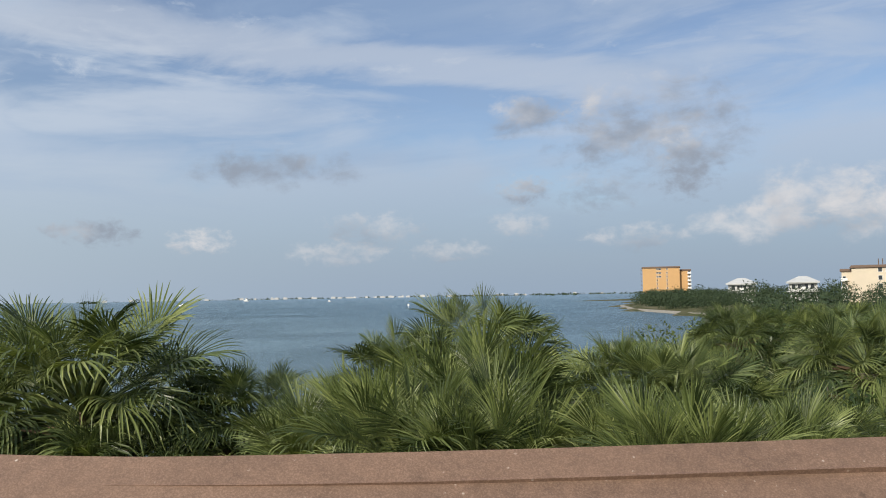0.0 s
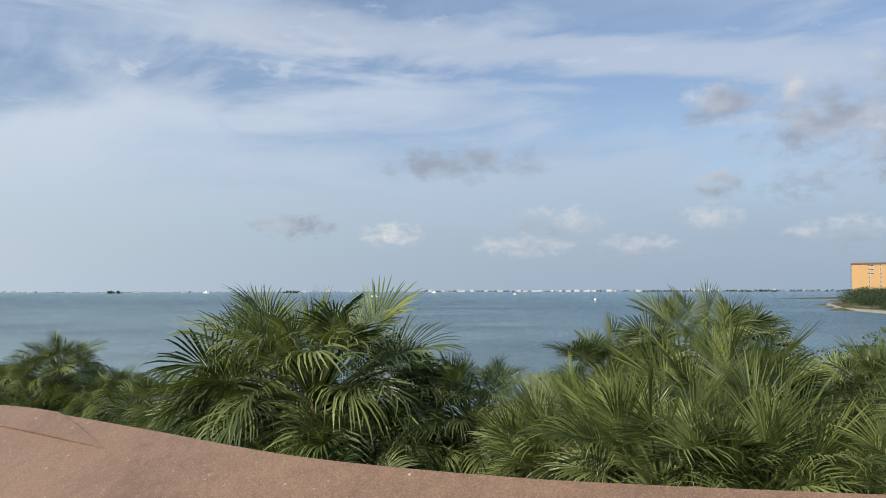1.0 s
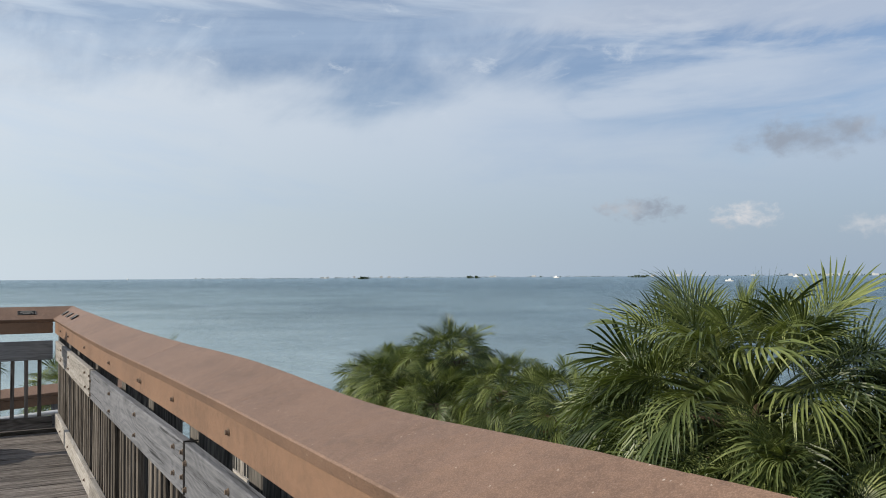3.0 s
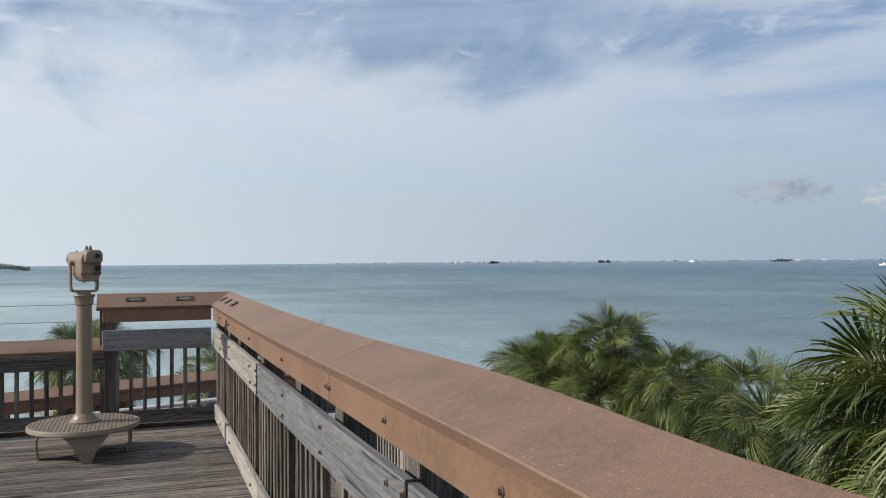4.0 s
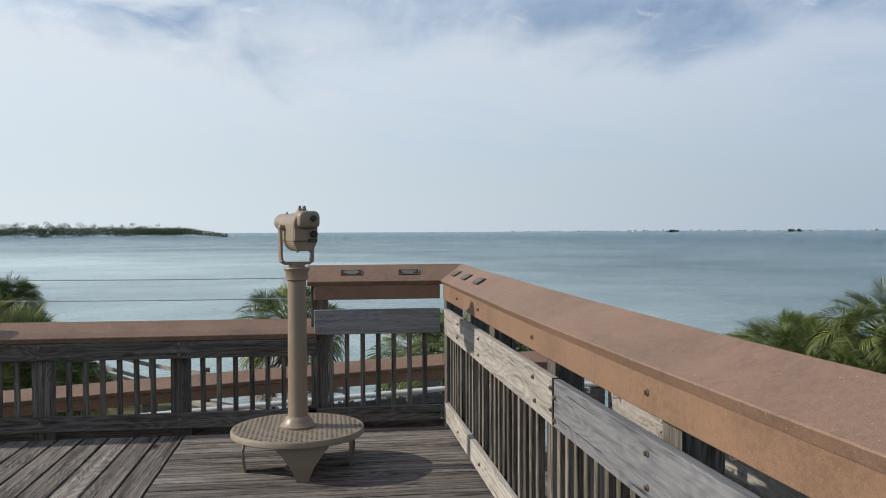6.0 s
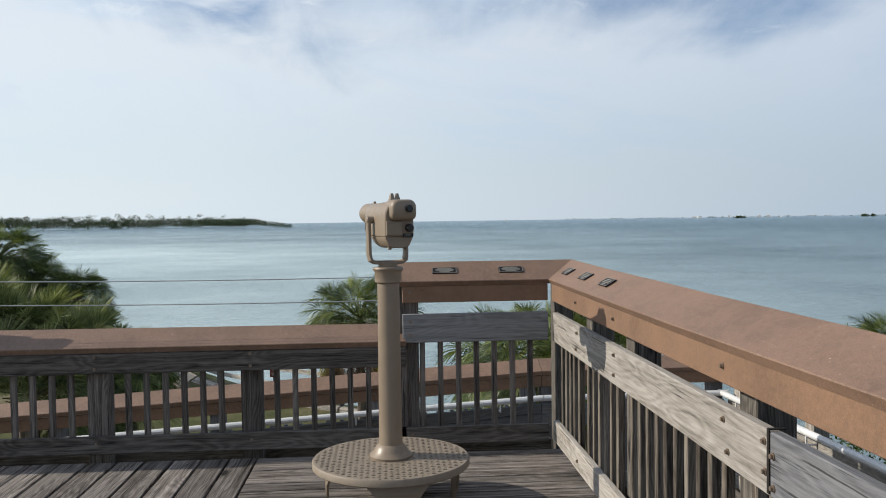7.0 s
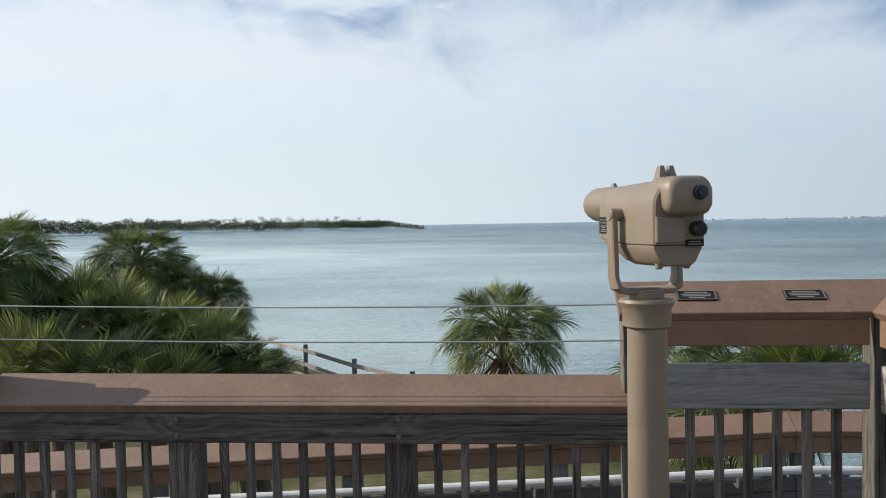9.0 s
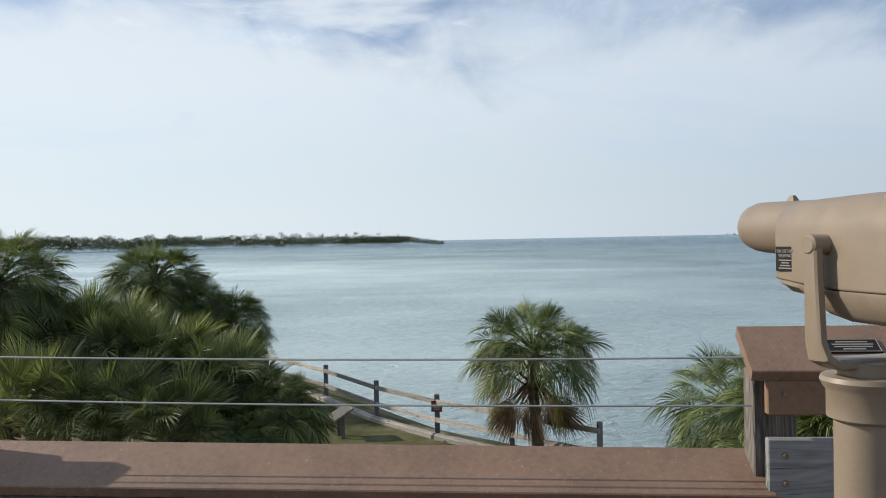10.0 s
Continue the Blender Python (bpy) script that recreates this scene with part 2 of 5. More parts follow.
def plain(name, col, rough=0.5, metal=0.0, spec=0.5, vary=0.2, scale=8.0, bump=0.0):
    k = Nodes(name, rough, metal, spec)
    v = k.coord("Object")
    n1 = k.noise(v, scale, 5, 0.6)
    n2 = k.noise(v, scale * 9, 3, 0.6)
    lo = tuple(a * (1 - vary) for a in col)
    hi = tuple(min(1, a * (1 + vary)) for a in col)
    c = k.ramp(k.mix(0.4, n1, n2), [(0.35, lo), (0.65, hi)])
    k.colour(c)
    k.l(k.val(n1, 0.3, 0.7, max(0, rough - 0.1), min(1, rough + 0.12)), k.b.inputs["Roughness"])
    if bump:
        k.bump(n2, bump, 0.003)
    return k.m


def leafy(name, dark, mid, pale, rough=0.36, trans=0.30):
    k = Nodes(name, rough, spec=0.28)
    v = k.coord("Object", (1, 1, 1))
    isl = k.n("ShaderNodeNewGeometry").outputs["Random Per Island"]
    streak = k.noise(k.coord("Object", (6, 6, 6)), 3.0, 3)
    c = k.ramp(k.mix(0.5, isl, k.rand()), [(0.20, dark), (0.52, mid), (0.88, pale)])
    c = k.mix(k.val(streak, 0.45, 0.75, 0.0, 0.3), c, mid)
    k.colour(c)
    tr = k.n("ShaderNodeBsdfTranslucent")
    k.l(k.mix(1.0, c, (1.3, 1.35, 0.6), "MULTIPLY"), tr.inputs[0])
    mx = k.n("ShaderNodeMixShader")
    mx.inputs[0].default_value = trans
    out = k.nt.nodes["Material Output"]
    k.l(k.b.outputs[0], mx.inputs[1]), k.l(tr.outputs[0], mx.inputs[2])
    k.l(mx.outputs[0], out.inputs[0])
    return k.m


WOOD_GREY = wood("weathered_grey_wood", (0.098, 0.097, 0.096), (0.170, 0.170, 0.170), (0.245, 0.245, 0.245), 0.3)
WOOD_PALE = wood("bleached_grey_wood", (0.080, 0.082, 0.088), (0.172, 0.176, 0.188), (0.280, 0.284, 0.296), 0.35)
WOOD_TAN = wood("weathered_tan_wood", (0.095, 0.084, 0.072), (0.275, 0.252, 0.222), (0.46, 0.435, 0.40))
# baluster colour lowered to carry the shade between and behind the rails
WOOD_BAL_SHADED = wood("weathered_shaded_baluster_wood", (0.022, 0.018, 0.014), (0.100, 0.084, 0.068), (0.25, 0.22, 0.185))
# end railing's shade away from the sun is in this colour; also plain dark timber
WOOD_DARK_SHADED = wood("weathered_dark_shaded_wood", (0.020, 0.017, 0.015), (0.106, 0.092, 0.080), (0.255, 0.23, 0.205))
# posts painted darker for the shade on their +x faces
WOOD_POST_SHADED = wood("weathered_shaded_post_wood", (0.022, 0.020, 0.018), (0.080, 0.073, 0.065), (0.22, 0.20, 0.17), 0.2)
WOOD_DECK = wood("deck_plank_wood", (0.008, 0.006, 0.005), (0.090, 0.076, 0.066), (0.36, 0.325, 0.295), 0.6)
CAP = composite("brown_composite_cap", (0.186, 0.113, 0.074), (0.31, 0.205, 0.145), 0.58, 0.75, 0.5)
FASCIA = composite("brown_composite_board", (0.200, 0.115, 0.068), (0.25, 0.155, 0.098), 0.65, 0.12, 0.15)
STEEL = plain("galvanised_pipe", (0.66, 0.67, 0.67), 0.45, 0.15, vary=0.12)
IRON = plain("black_iron_strap", (0.028, 0.024, 0.021), 0.6, 0.5, vary=0.4, scale=40, bump=0.3)
BOLT = plain("rusty_bolt_steel", (0.22, 0.17, 0.13), 0.55, 0.6, vary=0.35, scale=60)
TAUPE = plain("taupe_enamel", (0.222, 0.174, 0.125), 0.42, vary=0.07, scale=14, bump=0.05)
TAUPE_DISC = plain("worn_taupe_tread", (0.225, 0.185, 0.14), 0.6, vary=0.16, scale=16, bump=0.2)
BLACK = plain("black_plastic", (0.012, 0.012, 0.013), 0.3, vary=0.1)
GLASS_DARK = plain("dark_lens_glass", (0.008, 0.010, 0.012), 0.05, vary=0.0)
PLAQUE = plain("black_plaque", (0.016, 0.015, 0.015), 0.55, 0.0, spec=0.15, vary=0.2, scale=40)
SILVER = plain("pale_engraving", (0.24, 0.235, 0.215), 0.6, 0.0, spec=0.2, vary=0.1)
WIRE = plain("steel_cable", (0.45, 0.45, 0.43), 0.35, 0.8, vary=0.1)
FROND = [leafy("palm_green", (0.040, 0.058, 0.018), (0.138, 0.172, 0.054), (0.280, 0.315, 0.115), 0.36, 0.22),
         leafy("palm_blue_green", (0.034, 0.052, 0.021), (0.100, 0.136, 0.054), (0.215, 0.250, 0.104), 0.36, 0.22),
         # lighter copy of the frond green, with sunlight put into the colour
         leafy("palm_pale_sunlit_green", (0.080, 0.102, 0.044), (0.235, 0.262, 0.120), (0.460, 0.470, 0.260), 0.33, 0.28)]
FROND_OLD = leafy("palm_yellowing", (0.11, 0.095, 0.022), (0.20, 0.17, 0.045), (0.32, 0.25, 0.08), 0.6)
FROND_DEAD = leafy("palm_dead_brown", (0.085, 0.055, 0.032), (0.19, 0.13, 0.08), (0.34, 0.25, 0.17), 0.8, 0.1)
TRUNK = plain("palm_trunk", (0.13, 0.105, 0.08), 0.9, vary=0.4, scale=14, bump=0.8)
SHRUB = leafy("shrub_leaves", (0.020, 0.036, 0.011), (0.050, 0.078, 0.022), (0.105, 0.138, 0.042))
MANGROVE = leafy("mangrove_leaves", (0.018, 0.033, 0.015), (0.033, 0.054, 0.025), (0.055, 0.078, 0.036), 0.7, 0.10)


WATER_GLOSS = 0.85      # a rough sea mirrors less than a flat one at grazing angles


def lanes_for(k):
    return k.noise(k.coord("Object", (0.022, 0.022, 1)), 1.0, 8, 0.66, 0.5)


def mat_water():
    k = Nodes("sea_water", 0.6)
    patch = k.noise(k.coord("Object", (0.006, 0.0022, 1)), 1.0, 5, 0.6)
    shoal = k.noise(k.coord("Object", (0.03, 0.012, 1)), 1.0, 4, 0.6)
    w1 = k.noise(k.coord("Object", (1.3, 0.8, 1)), 1.0, 4, 0.65, 0.6)
    w2 = k.noise(k.coord("Object", (0.22, 0.15, 1)), 1.0, 6, 0.68, 0.5)
    h = k.mix(0.5, w1, w2)
    b = k.n("ShaderNodeBump")
    b.inputs["Distance"].default_value = 0.9
    k.l(k.val(lanes_for(k), 0.34, 0.66, 0.85, 0.50), b.inputs["Strength"])
    k.l(h, b.inputs["Height"])
    df, gl, mx, lw = k.n("ShaderNodeBsdfDiffuse"), k.n("ShaderNodeBsdfGlossy"), k.n("ShaderNodeMixShader"), k.n("ShaderNodeFresnel")
    deep = k.ramp(k.mix(0.5, patch, shoal), [(0.32, (0.018, 0.047, 0.060)), (0.68, (0.030, 0.073, 0.085))])
    # pale sandy shallows, with the sunward glare on the sea painted into the colour
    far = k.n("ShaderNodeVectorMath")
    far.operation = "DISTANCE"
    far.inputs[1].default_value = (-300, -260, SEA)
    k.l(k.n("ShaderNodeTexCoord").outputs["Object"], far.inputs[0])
    sand_glare = k.n("ShaderNodeMath")
    sand_glare.operation = "MULTIPLY"
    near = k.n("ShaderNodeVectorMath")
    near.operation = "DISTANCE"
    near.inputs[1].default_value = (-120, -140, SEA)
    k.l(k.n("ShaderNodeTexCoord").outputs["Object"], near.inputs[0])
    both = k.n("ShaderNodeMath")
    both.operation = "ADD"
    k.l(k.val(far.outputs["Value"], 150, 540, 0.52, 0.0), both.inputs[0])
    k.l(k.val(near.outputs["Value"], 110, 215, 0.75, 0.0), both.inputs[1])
    k.l(both.outputs[0], sand_glare.inputs[0])
    k.l(k.val(shoal, 0.3, 0.7, 0.55, 1.0), sand_glare.inputs[1])
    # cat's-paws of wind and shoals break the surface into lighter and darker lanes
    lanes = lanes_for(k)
    body = k.mix(sand_glare.outputs[0], deep, (0.49, 0.58, 0.57))
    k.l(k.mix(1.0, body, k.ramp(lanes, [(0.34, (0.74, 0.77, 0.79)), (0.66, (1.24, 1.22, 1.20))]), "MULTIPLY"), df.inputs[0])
    gl.inputs["Roughness"].default_value = 0.20
    gl.inputs["Color"].default_value = (0.87, 0.97, 1, 1)
    lw.inputs["IOR"].default_value = 1.33
    cap = k.n("ShaderNodeMath")
    cap.operation = "MULTIPLY"
    cap.inputs[1].default_value = WATER_GLOSS
    k.l(lw.outputs[0], cap.inputs[0])
    k.l(cap.outputs[0], mx.inputs[0])
    k.l(df.outputs[0], mx.inputs[1]), k.l(gl.outputs[0], mx.inputs[2])
    for s in (df, gl, lw):
        k.l(b.outputs[0], s.inputs["Normal"])
    k.l(mx.outputs[0], k.nt.nodes["Material Output"].inputs[0])
    return k.m


def mat_ground():
    k = Nodes("sandy_grass", 0.95, spec=0.1)
    v = k.coord("Object")
    a = k.noise(v, 0.35, 6, 0.65)
    b = k.noise(v, 4.5, 5, 0.65)
    c = k.ramp(a, [(0.40, (0.055, 0.062, 0.024)), (0.50, (0.105, 0.102, 0.048)), (0.66, (0.22, 0.185, 0.13))])
    c = k.mix(k.val(b, 0.40, 0.7, 0.0, 0.6), c, (0.07, 0.08, 0.030))
    k.colour(c)
    k.bump(b, 0.7, 0.05)
    return k.m


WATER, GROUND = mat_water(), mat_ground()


# ---- mesh helpers ----
def part(name, bm, material, parent=None, label="", smooth=False):
    """Link a bmesh as one mesh object, under a thing or part."""
    me = bpy.data.meshes.new(name)
    bm.to_mesh(me)
    bm.free()
    me.materials.append(material)
    if smooth:
        me.polygons.foreach_set("use_smooth", [True] * len(me.polygons))
        me.set_sharp_from_angle(angle=radians(38))
    ob = new(name, me)
    if parent:
        ob.parent = parent
    return tagged(ob, label) if label else ob


def thing(name, label, category, loc=(0, 0, 0), group="", kind="", rz=0):
    ob = new(name)
    ob.empty_display_size = 0.1
    ob.matrix_basis = pose(*loc, 0, 0, rz)
    return tagged(ob, label, category, group, kind)


BOARDS = {}


def board_mesh(length, w, h, material, chamfer=0.004):
    """A chamfered board with its length along x, centred."""
    key = (round(length, 3), round(w, 4), round(h, 4), material.name)
    if key not in BOARDS:
        bm = bmesh.new()
        bmesh.ops.create_cube(bm, size=1)
        bmesh.ops.scale(bm, vec=(length, w, h), verts=bm.verts)
        bmesh.ops.bevel(bm, geom=bm.edges[:], offset=min(chamfer, w / 4, h / 4), segments=1, affect="EDGES")
        me = bpy.data.meshes.new("board")
        bm.to_mesh(me)
        bm.free()
        me.materials.append(material)
        BOARDS[key] = me
    return BOARDS[key]


def board(name, p0, p1, w, h, material, parent=None, up=(0, 0, 1), label="", chamfer=0.004):
    """A board from p0 to p1 (centre line), w wide across up, h high along up."""
    p0, p1 = Vector(p0), Vector(p1)
    x = (p1 - p0).normalized()
    y = Vector(up).cross(x).normalized()
    z = x.cross(y)
    ob = new(name, board_mesh((p1 - p0).length, w, h, material, chamfer))
    m = Matrix((x, y, z)).transposed().to_4x4()
    m.translation = (p0 + p1) / 2
    if parent:
        ob.parent = parent
        m = parent.matrix_basis.inverted() @ m
    ob.matrix_basis = m
    return tagged(ob, label) if label else ob


def tube(bm, pts, radius, sides=10, caps=True):
    """Sweep a round section along points."""
    rings = []
    pts = [Vector(p) for p in pts]
    rad = radius if isinstance(radius, (list, tuple)) else [radius] * len(pts)
    ref = None
    for i, p in enumerate(pts):
        d = (pts[min(i + 1, len(pts) - 1)] - pts[max(i - 1, 0)]).normalized()
        if ref is None:
            ref = d.orthogonal().normalized()
        ref = (ref - d * ref.dot(d)).normalized()
        o = d.cross(ref)
        rings.append([bm.verts.new(p + rad[i] * (math.cos(a) * ref + math.sin(a) * o)) for a in (2 * math.pi * j / sides for j in range(sides))])
    for a, b in zip(rings, rings[1:]):
        for j in range(sides):
            bm.faces.new((a[j], a[(j + 1) % sides], b[(j + 1) % sides], b[j]))
    if caps:
        bm.faces.new(rings[0][::-1]), bm.faces.new(rings[-1])
    return bm


def lathe(bm, profile, sides=32, centre=(0, 0)):
    """Turn (radius, z) pairs about the z axis."""
    rings = [[bm.verts.new((centre[0] + r * math.cos(2 * math.pi * j / sides), centre[1] + r * math.sin(2 * math.pi * j / sides), z)) for j in range(sides)] for r, z in profile]
    for a, b in zip(rings, rings[1:]):
        for j in range(sides):
            bm.faces.new((a[j], a[(j + 1) % sides], b[(j + 1) % sides], b[j]))
    bm.faces.new(rings[0][::-1]), bm.faces.new(rings[-1])
    return bm


def loft(bm, sections):
    """Join closed sections (lists of points) into a solid."""
    rings = [[bm.verts.new(p) for p in s] for s in sections]
    n = len(rings[0])
    for a, b in zip(rings, rings[1:]):
        for j in range(n):
            bm.faces.new((a[j], a[(j + 1) % n], b[(j + 1) % n], b[j]))
    bm.faces.new(rings[0][::-1]), bm.faces.new(rings[-1])
    bmesh.ops.recalc_face_normals(bm, faces=bm.faces[:])
    return bm


def cap_section(nose, out, d, rise, thick=0.042):
    """Section of a cap that slopes up from its nose, in the direction out (unit, level)."""
    n, o = Vector(nose), Vector((out[0], out[1], 0))
    s = (o * d + Vector((0, 0, rise)))
    up = Vector((-o.x * rise, -o.y * rise, d)).normalized()
    e = 0.004
    sn = s.normalized()
    return [n + sn * e, n + s - sn * e, n + s - up * e, n + s - up * (thick - e), n + s - up * thick - sn * e,
            n - up * thick + sn * e, n - up * (thick - e), n - up * e]


# ---- ground and sea ----
SHORE = [(-150, -140), (-70, -36), (-56, -21), (-43.5, -10.5), (-39, -6.6), (-35, -3.4), (-31.5, 0.8), (-28, 5), (-24, 12), (-14, 19), (-7, 24), (-8, 40), (-12, 70), (-18, 110), (-25, 180), (-35, 226), (-46, 249), (-57, 271), (-71, 298), (-96, 381), (-108, 440), (-150, 600), (-185, 760), (0, 900), (900, 1000), (900, -900), (-150, -900)]


def seg_dist(px, py):
    best, inside = 1e9, False
    for (ax, ay), (bx, by) in zip(SHORE, SHORE[1:] + SHORE[:1]):
        dx, dy = bx - ax, by - ay
        t = max(0, min(1, ((px - ax) * dx + (py - ay) * dy) / (dx * dx + dy * dy)))
        best = min(best, math.hypot(px - ax - t * dx, py - ay - t * dy))
        if (ay > py) != (by > py) and px < (bx - ax) * (py - ay) / (by - ay) + ax:
            inside = not inside
    return best if inside else -best


def ground_z(x, y):
    d = seg_dist(x, y)
    if d < 0:
        return max(-7.5, SEA - 0.15 + 0.12 * d)
    return SEA - 0.15 + min(1.35, d * 0.7) + 0.12 * noise.noise((x * 0.15, y * 0.15, 0))


def build_ground():
    xs = [-4800, -1500, -600, -300, -160, -120, -95, -80] + list(np.arange(-70, 24, 2.0)) + [30, 45, 70, 120, 250, 500, 1000, 4800]
    ys = [-4800, -1500, -600, -250, -120, -80, -60] + list(np.arange(-48, 44, 2.0)) + [50, 65, 90, 120, 160, 200, 250, 300, 350, 400, 440, 480, 550, 700, 1000, 4800]
    bm = bmesh.new()
    g = [[bm.verts.new((x, y, ground_z(x, y))) for y in ys] for x in xs]
    for i in range(len(xs) - 1):
        for j in range(len(ys) - 1):
            bm.faces.new((g[i][j], g[i + 1][j], g[i + 1][j + 1], g[i][j + 1]))
    tagged(part("ground", bm, GROUND, smooth=True), "sandy ground with patchy grass by the shore", "ground", kind="structure")
    bm = bmesh.new()
    vs = [bm.verts.new(p) for p in ((-4900, -4900, SEA), (4900, -4900, SEA), (4900, 4900, SEA), (-4900, 4900, SEA))]
    bm.faces.new(vs)
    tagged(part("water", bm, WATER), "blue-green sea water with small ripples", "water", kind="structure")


build_ground()


def build_sea_wall():
    """Low pale stone edging of the point."""
    bm = bmesh.new()
    line = [(-99, 402), (-96, 381), (-71, 298), (-57, 271), (-46, 249), (-35, 226), (-26, 185)]
    loft(bm, [[(x - 0.5, y, SEA - 1.0), (x + 1.5, y, SEA - 1.0), (x + 1.2, y, SEA + 0.7), (x - 0.2, y, SEA + 0.7)] for x, y in line])
    tagged(part("sea_wall", bm, plain("pale_stone", (0.34, 0.31, 0.26), 0.9, vary=0.3, scale=1.5)), "low pale stone sea wall along the wooded point", "sea wall", kind="structure")


build_sea_wall()

# ---- deck ----
deck = thing("floor", "weathered grey plank deck on timber piles", "deck floor", kind="structure")
rng = random.Random(4)


def build_deck():
    gap, th = 0.015, 0.038
    w = 0.143
    x = -11.0
    while x < 3.2:
        top = 0.69 if x < -1.7 else 0.69 + (x + 1.7) * 0.5
        board("plank", (x + w / 2, -1.37, -th / 2 + rng.uniform(-0.002, 0.001)), (x + w / 2, top, -th / 2 + rng.uniform(-0.002, 0.001)), w - gap, th, WOOD_DECK, deck)
        x += w
    y, w = -1.375, 0.184
    while y > -5.6:
        xa = -11.0
        for xb in (-5.2 - rng.uniform(0, 0.6), 3.2):
            board("plank", (xa, y - w / 2, -th / 2 + rng.uniform(-0.002, 0.001)), (xb - 0.004, y - w / 2, -th / 2), w - gap, th, WOOD_DECK, deck)
            xa = xb
        y -= w
    board("rim_joist", (-11.30, -5.6, -0.15), (-11.30, 0.66, -0.15), 0.04, 0.29, WOOD_DARK_SHADED, deck)
    board("rim_joist", (-11.0, 0.90, -0.15), (-1.4, 0.90, -0.15), 0.04, 0.29, WOOD_DARK_SHADED, deck)
    for yy in (-5.4, -3.6, -1.37, 0.5):
        board("joist", (-11.0, yy, -0.16), (3.2, yy, -0.16), 0.045, 0.235, WOOD_GREY, deck)
    for xx in (-10.9, -7.4, -3.9, -0.4, 3.0):
        for yy in (-5.3, -2.4, 0.4):
            board("pile", (xx, yy, -0.28), (xx, yy, -4.6), 0.2, 0.2, WOOD_GREY, deck, up=(1, 0, 0))


build_deck()


# ---- railings ----
def hexbolt(parent, p, axis, r=0.0075):
    bm = bmesh.new()
    a = Vector(axis)
    tube(bm, [Vector(p), Vector(p) + a * 0.004], r * 1.5, 12)
    tube(bm, [Vector(p) + a * 0.004, Vector(p) + a * 0.012], r, 6)
    return part("bolt", bm, BOLT, parent)


def cap_part(parent, stations, name="cap_board", label=""):
    bm = bmesh.new()
    loft(bm, [cap_section(*s) for s in stations])
    return part(name, bm, CAP, parent, label)


NX, NY = -11.03, 0.602       # nose lines of the two high railings
HZ, LZ = 1.155, 0.755        # nose heights, high and low


def rail_x(parent, y0, y1, nose_z, d, rise, posts, high, end=(-1, 0)):
    """Railing along y at the seaward end of the deck, facing +x."""
    cap_part(parent, [((NX, y0, nose_z), (-1, 0), d, rise), ((NX, y1, nose_z), end, d, rise - (0 if high else 0.012))])
    f = NX - 0.04
    if high:
        board("fascia_board", (f, y0 + 0.05, 1.0665), (f, y1, 1.0665), 0.038, 0.113, FASCIA, parent)
        board("middle_rail", (f, y0 + 0.05, 0.835), (f, y1, 0.835), 0.038, 0.195, WOOD_GREY, parent)
        top = 0.80
    else:
        board("upper_rail", (f, y0, 0.645), (f, y1, 0.645), 0.038, 0.135, WOOD_DARK_SHADED, parent)
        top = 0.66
    board("bottom_rail", (f, y0, 0.098), (f, y1, 0.098), 0.038, 0.118, WOOD_DARK_SHADED, parent)
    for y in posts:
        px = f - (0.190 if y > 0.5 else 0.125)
        board("post", (px, y, -0.3), (px, y, nose_z - (0.02 if high else 0.03)), 0.136, 0.136, WOOD_DARK_SHADED if y < 0 else WOOD_POST_SHADED, parent, up=(1, 0, 0))
        for z in () if y > 0.5 else ((1.08, 0.88, 0.79) if high else (0.69, 0.61)) + (0.11,):
            hexbolt(parent, (f + 0.019, y + 0.01, z), (1, 0, 0))
    n = round((y1 - y0) / 0.124)
    for i in range(n):
        y = y0 + 0.06 + i * 0.124
        if min(abs(y - q) for q in posts) > 0.09:
            board("baluster", (f - 0.038, y + rng.uniform(-0.004, 0.004), 0.07), (f - 0.038 + rng.uniform(-0.003, 0.003), y, top + 0.03), 0.037, 0.037, WOOD_DARK_SHADED, parent, up=(1, 0, 0))


back_high = thing("deck_railing", "weathered timber railing with sloping brown composite cap", "railing", group="deck railings")
rail_x(back_high, -0.445, NY, HZ, 0.21, 0.125, [-0.352, 0.742], True, (-1, 1))
back_low = thing("deck_railing", "low weathered timber railing with sloping brown composite cap", "railing", group="deck railings")
rail_x(back_low, -3.42, -0.375, LZ, 0.255, 0.104, [-2.45, -1.43], False)
back_left = thing("deck_railing", "weathered timber railing with sloping brown composite cap", "railing", group="deck railings")
rail_x(back_left, -5.6, -3.42, HZ, 0.21, 0.125, [-3.5, -4.6, -5.5], True)


def wires():
    for z0, z1 in ((1.205, 1.184), (1.046, 1.022)):
        ob = thing("safety_cable", "thin taut steel cable between railing posts", "cable", group="safety cables")
        bm = bmesh.new()
        tube(bm, [(NX - 0.12, -3.48 + 3.1 * i / 10, z0 + (z1 - z0) * i / 10 - 0.012 * (1 - (i / 5 - 1) ** 2)) for i in range(11)], 0.0035, 8)
        part("wire", bm, WIRE, ob)


wires()

side = thing("deck_railing", "long weathered timber railing with wavy sloping brown cap", "railing", group="deck railings")
# rise of the warped cap along the side railing, and the height of its nose
RISE = [(-11.03, 0.120), (-9.3, 0.112), (-8.0, 0.100), (-7.0, 0.092), (-6.0, 0.082), (-5.4, 0.082), (-4.9, 0.086), (-4.4, 0.087), (-4.0, 0.077), (-3.6, 0.064), (-3.3, 0.062), (-3.0, 0.074), (-2.7, 0.093), (-2.4, 0.111), (-2.1, 0.119), (-1.7, 0.119)]
NOSE = [(-11.03, HZ), (-8.5, 1.153), (-7.0, 1.160), (-6.0, 1.173), (-5.0, 1.186), (-4.0, 1.195), (-1.0, 1.193)]


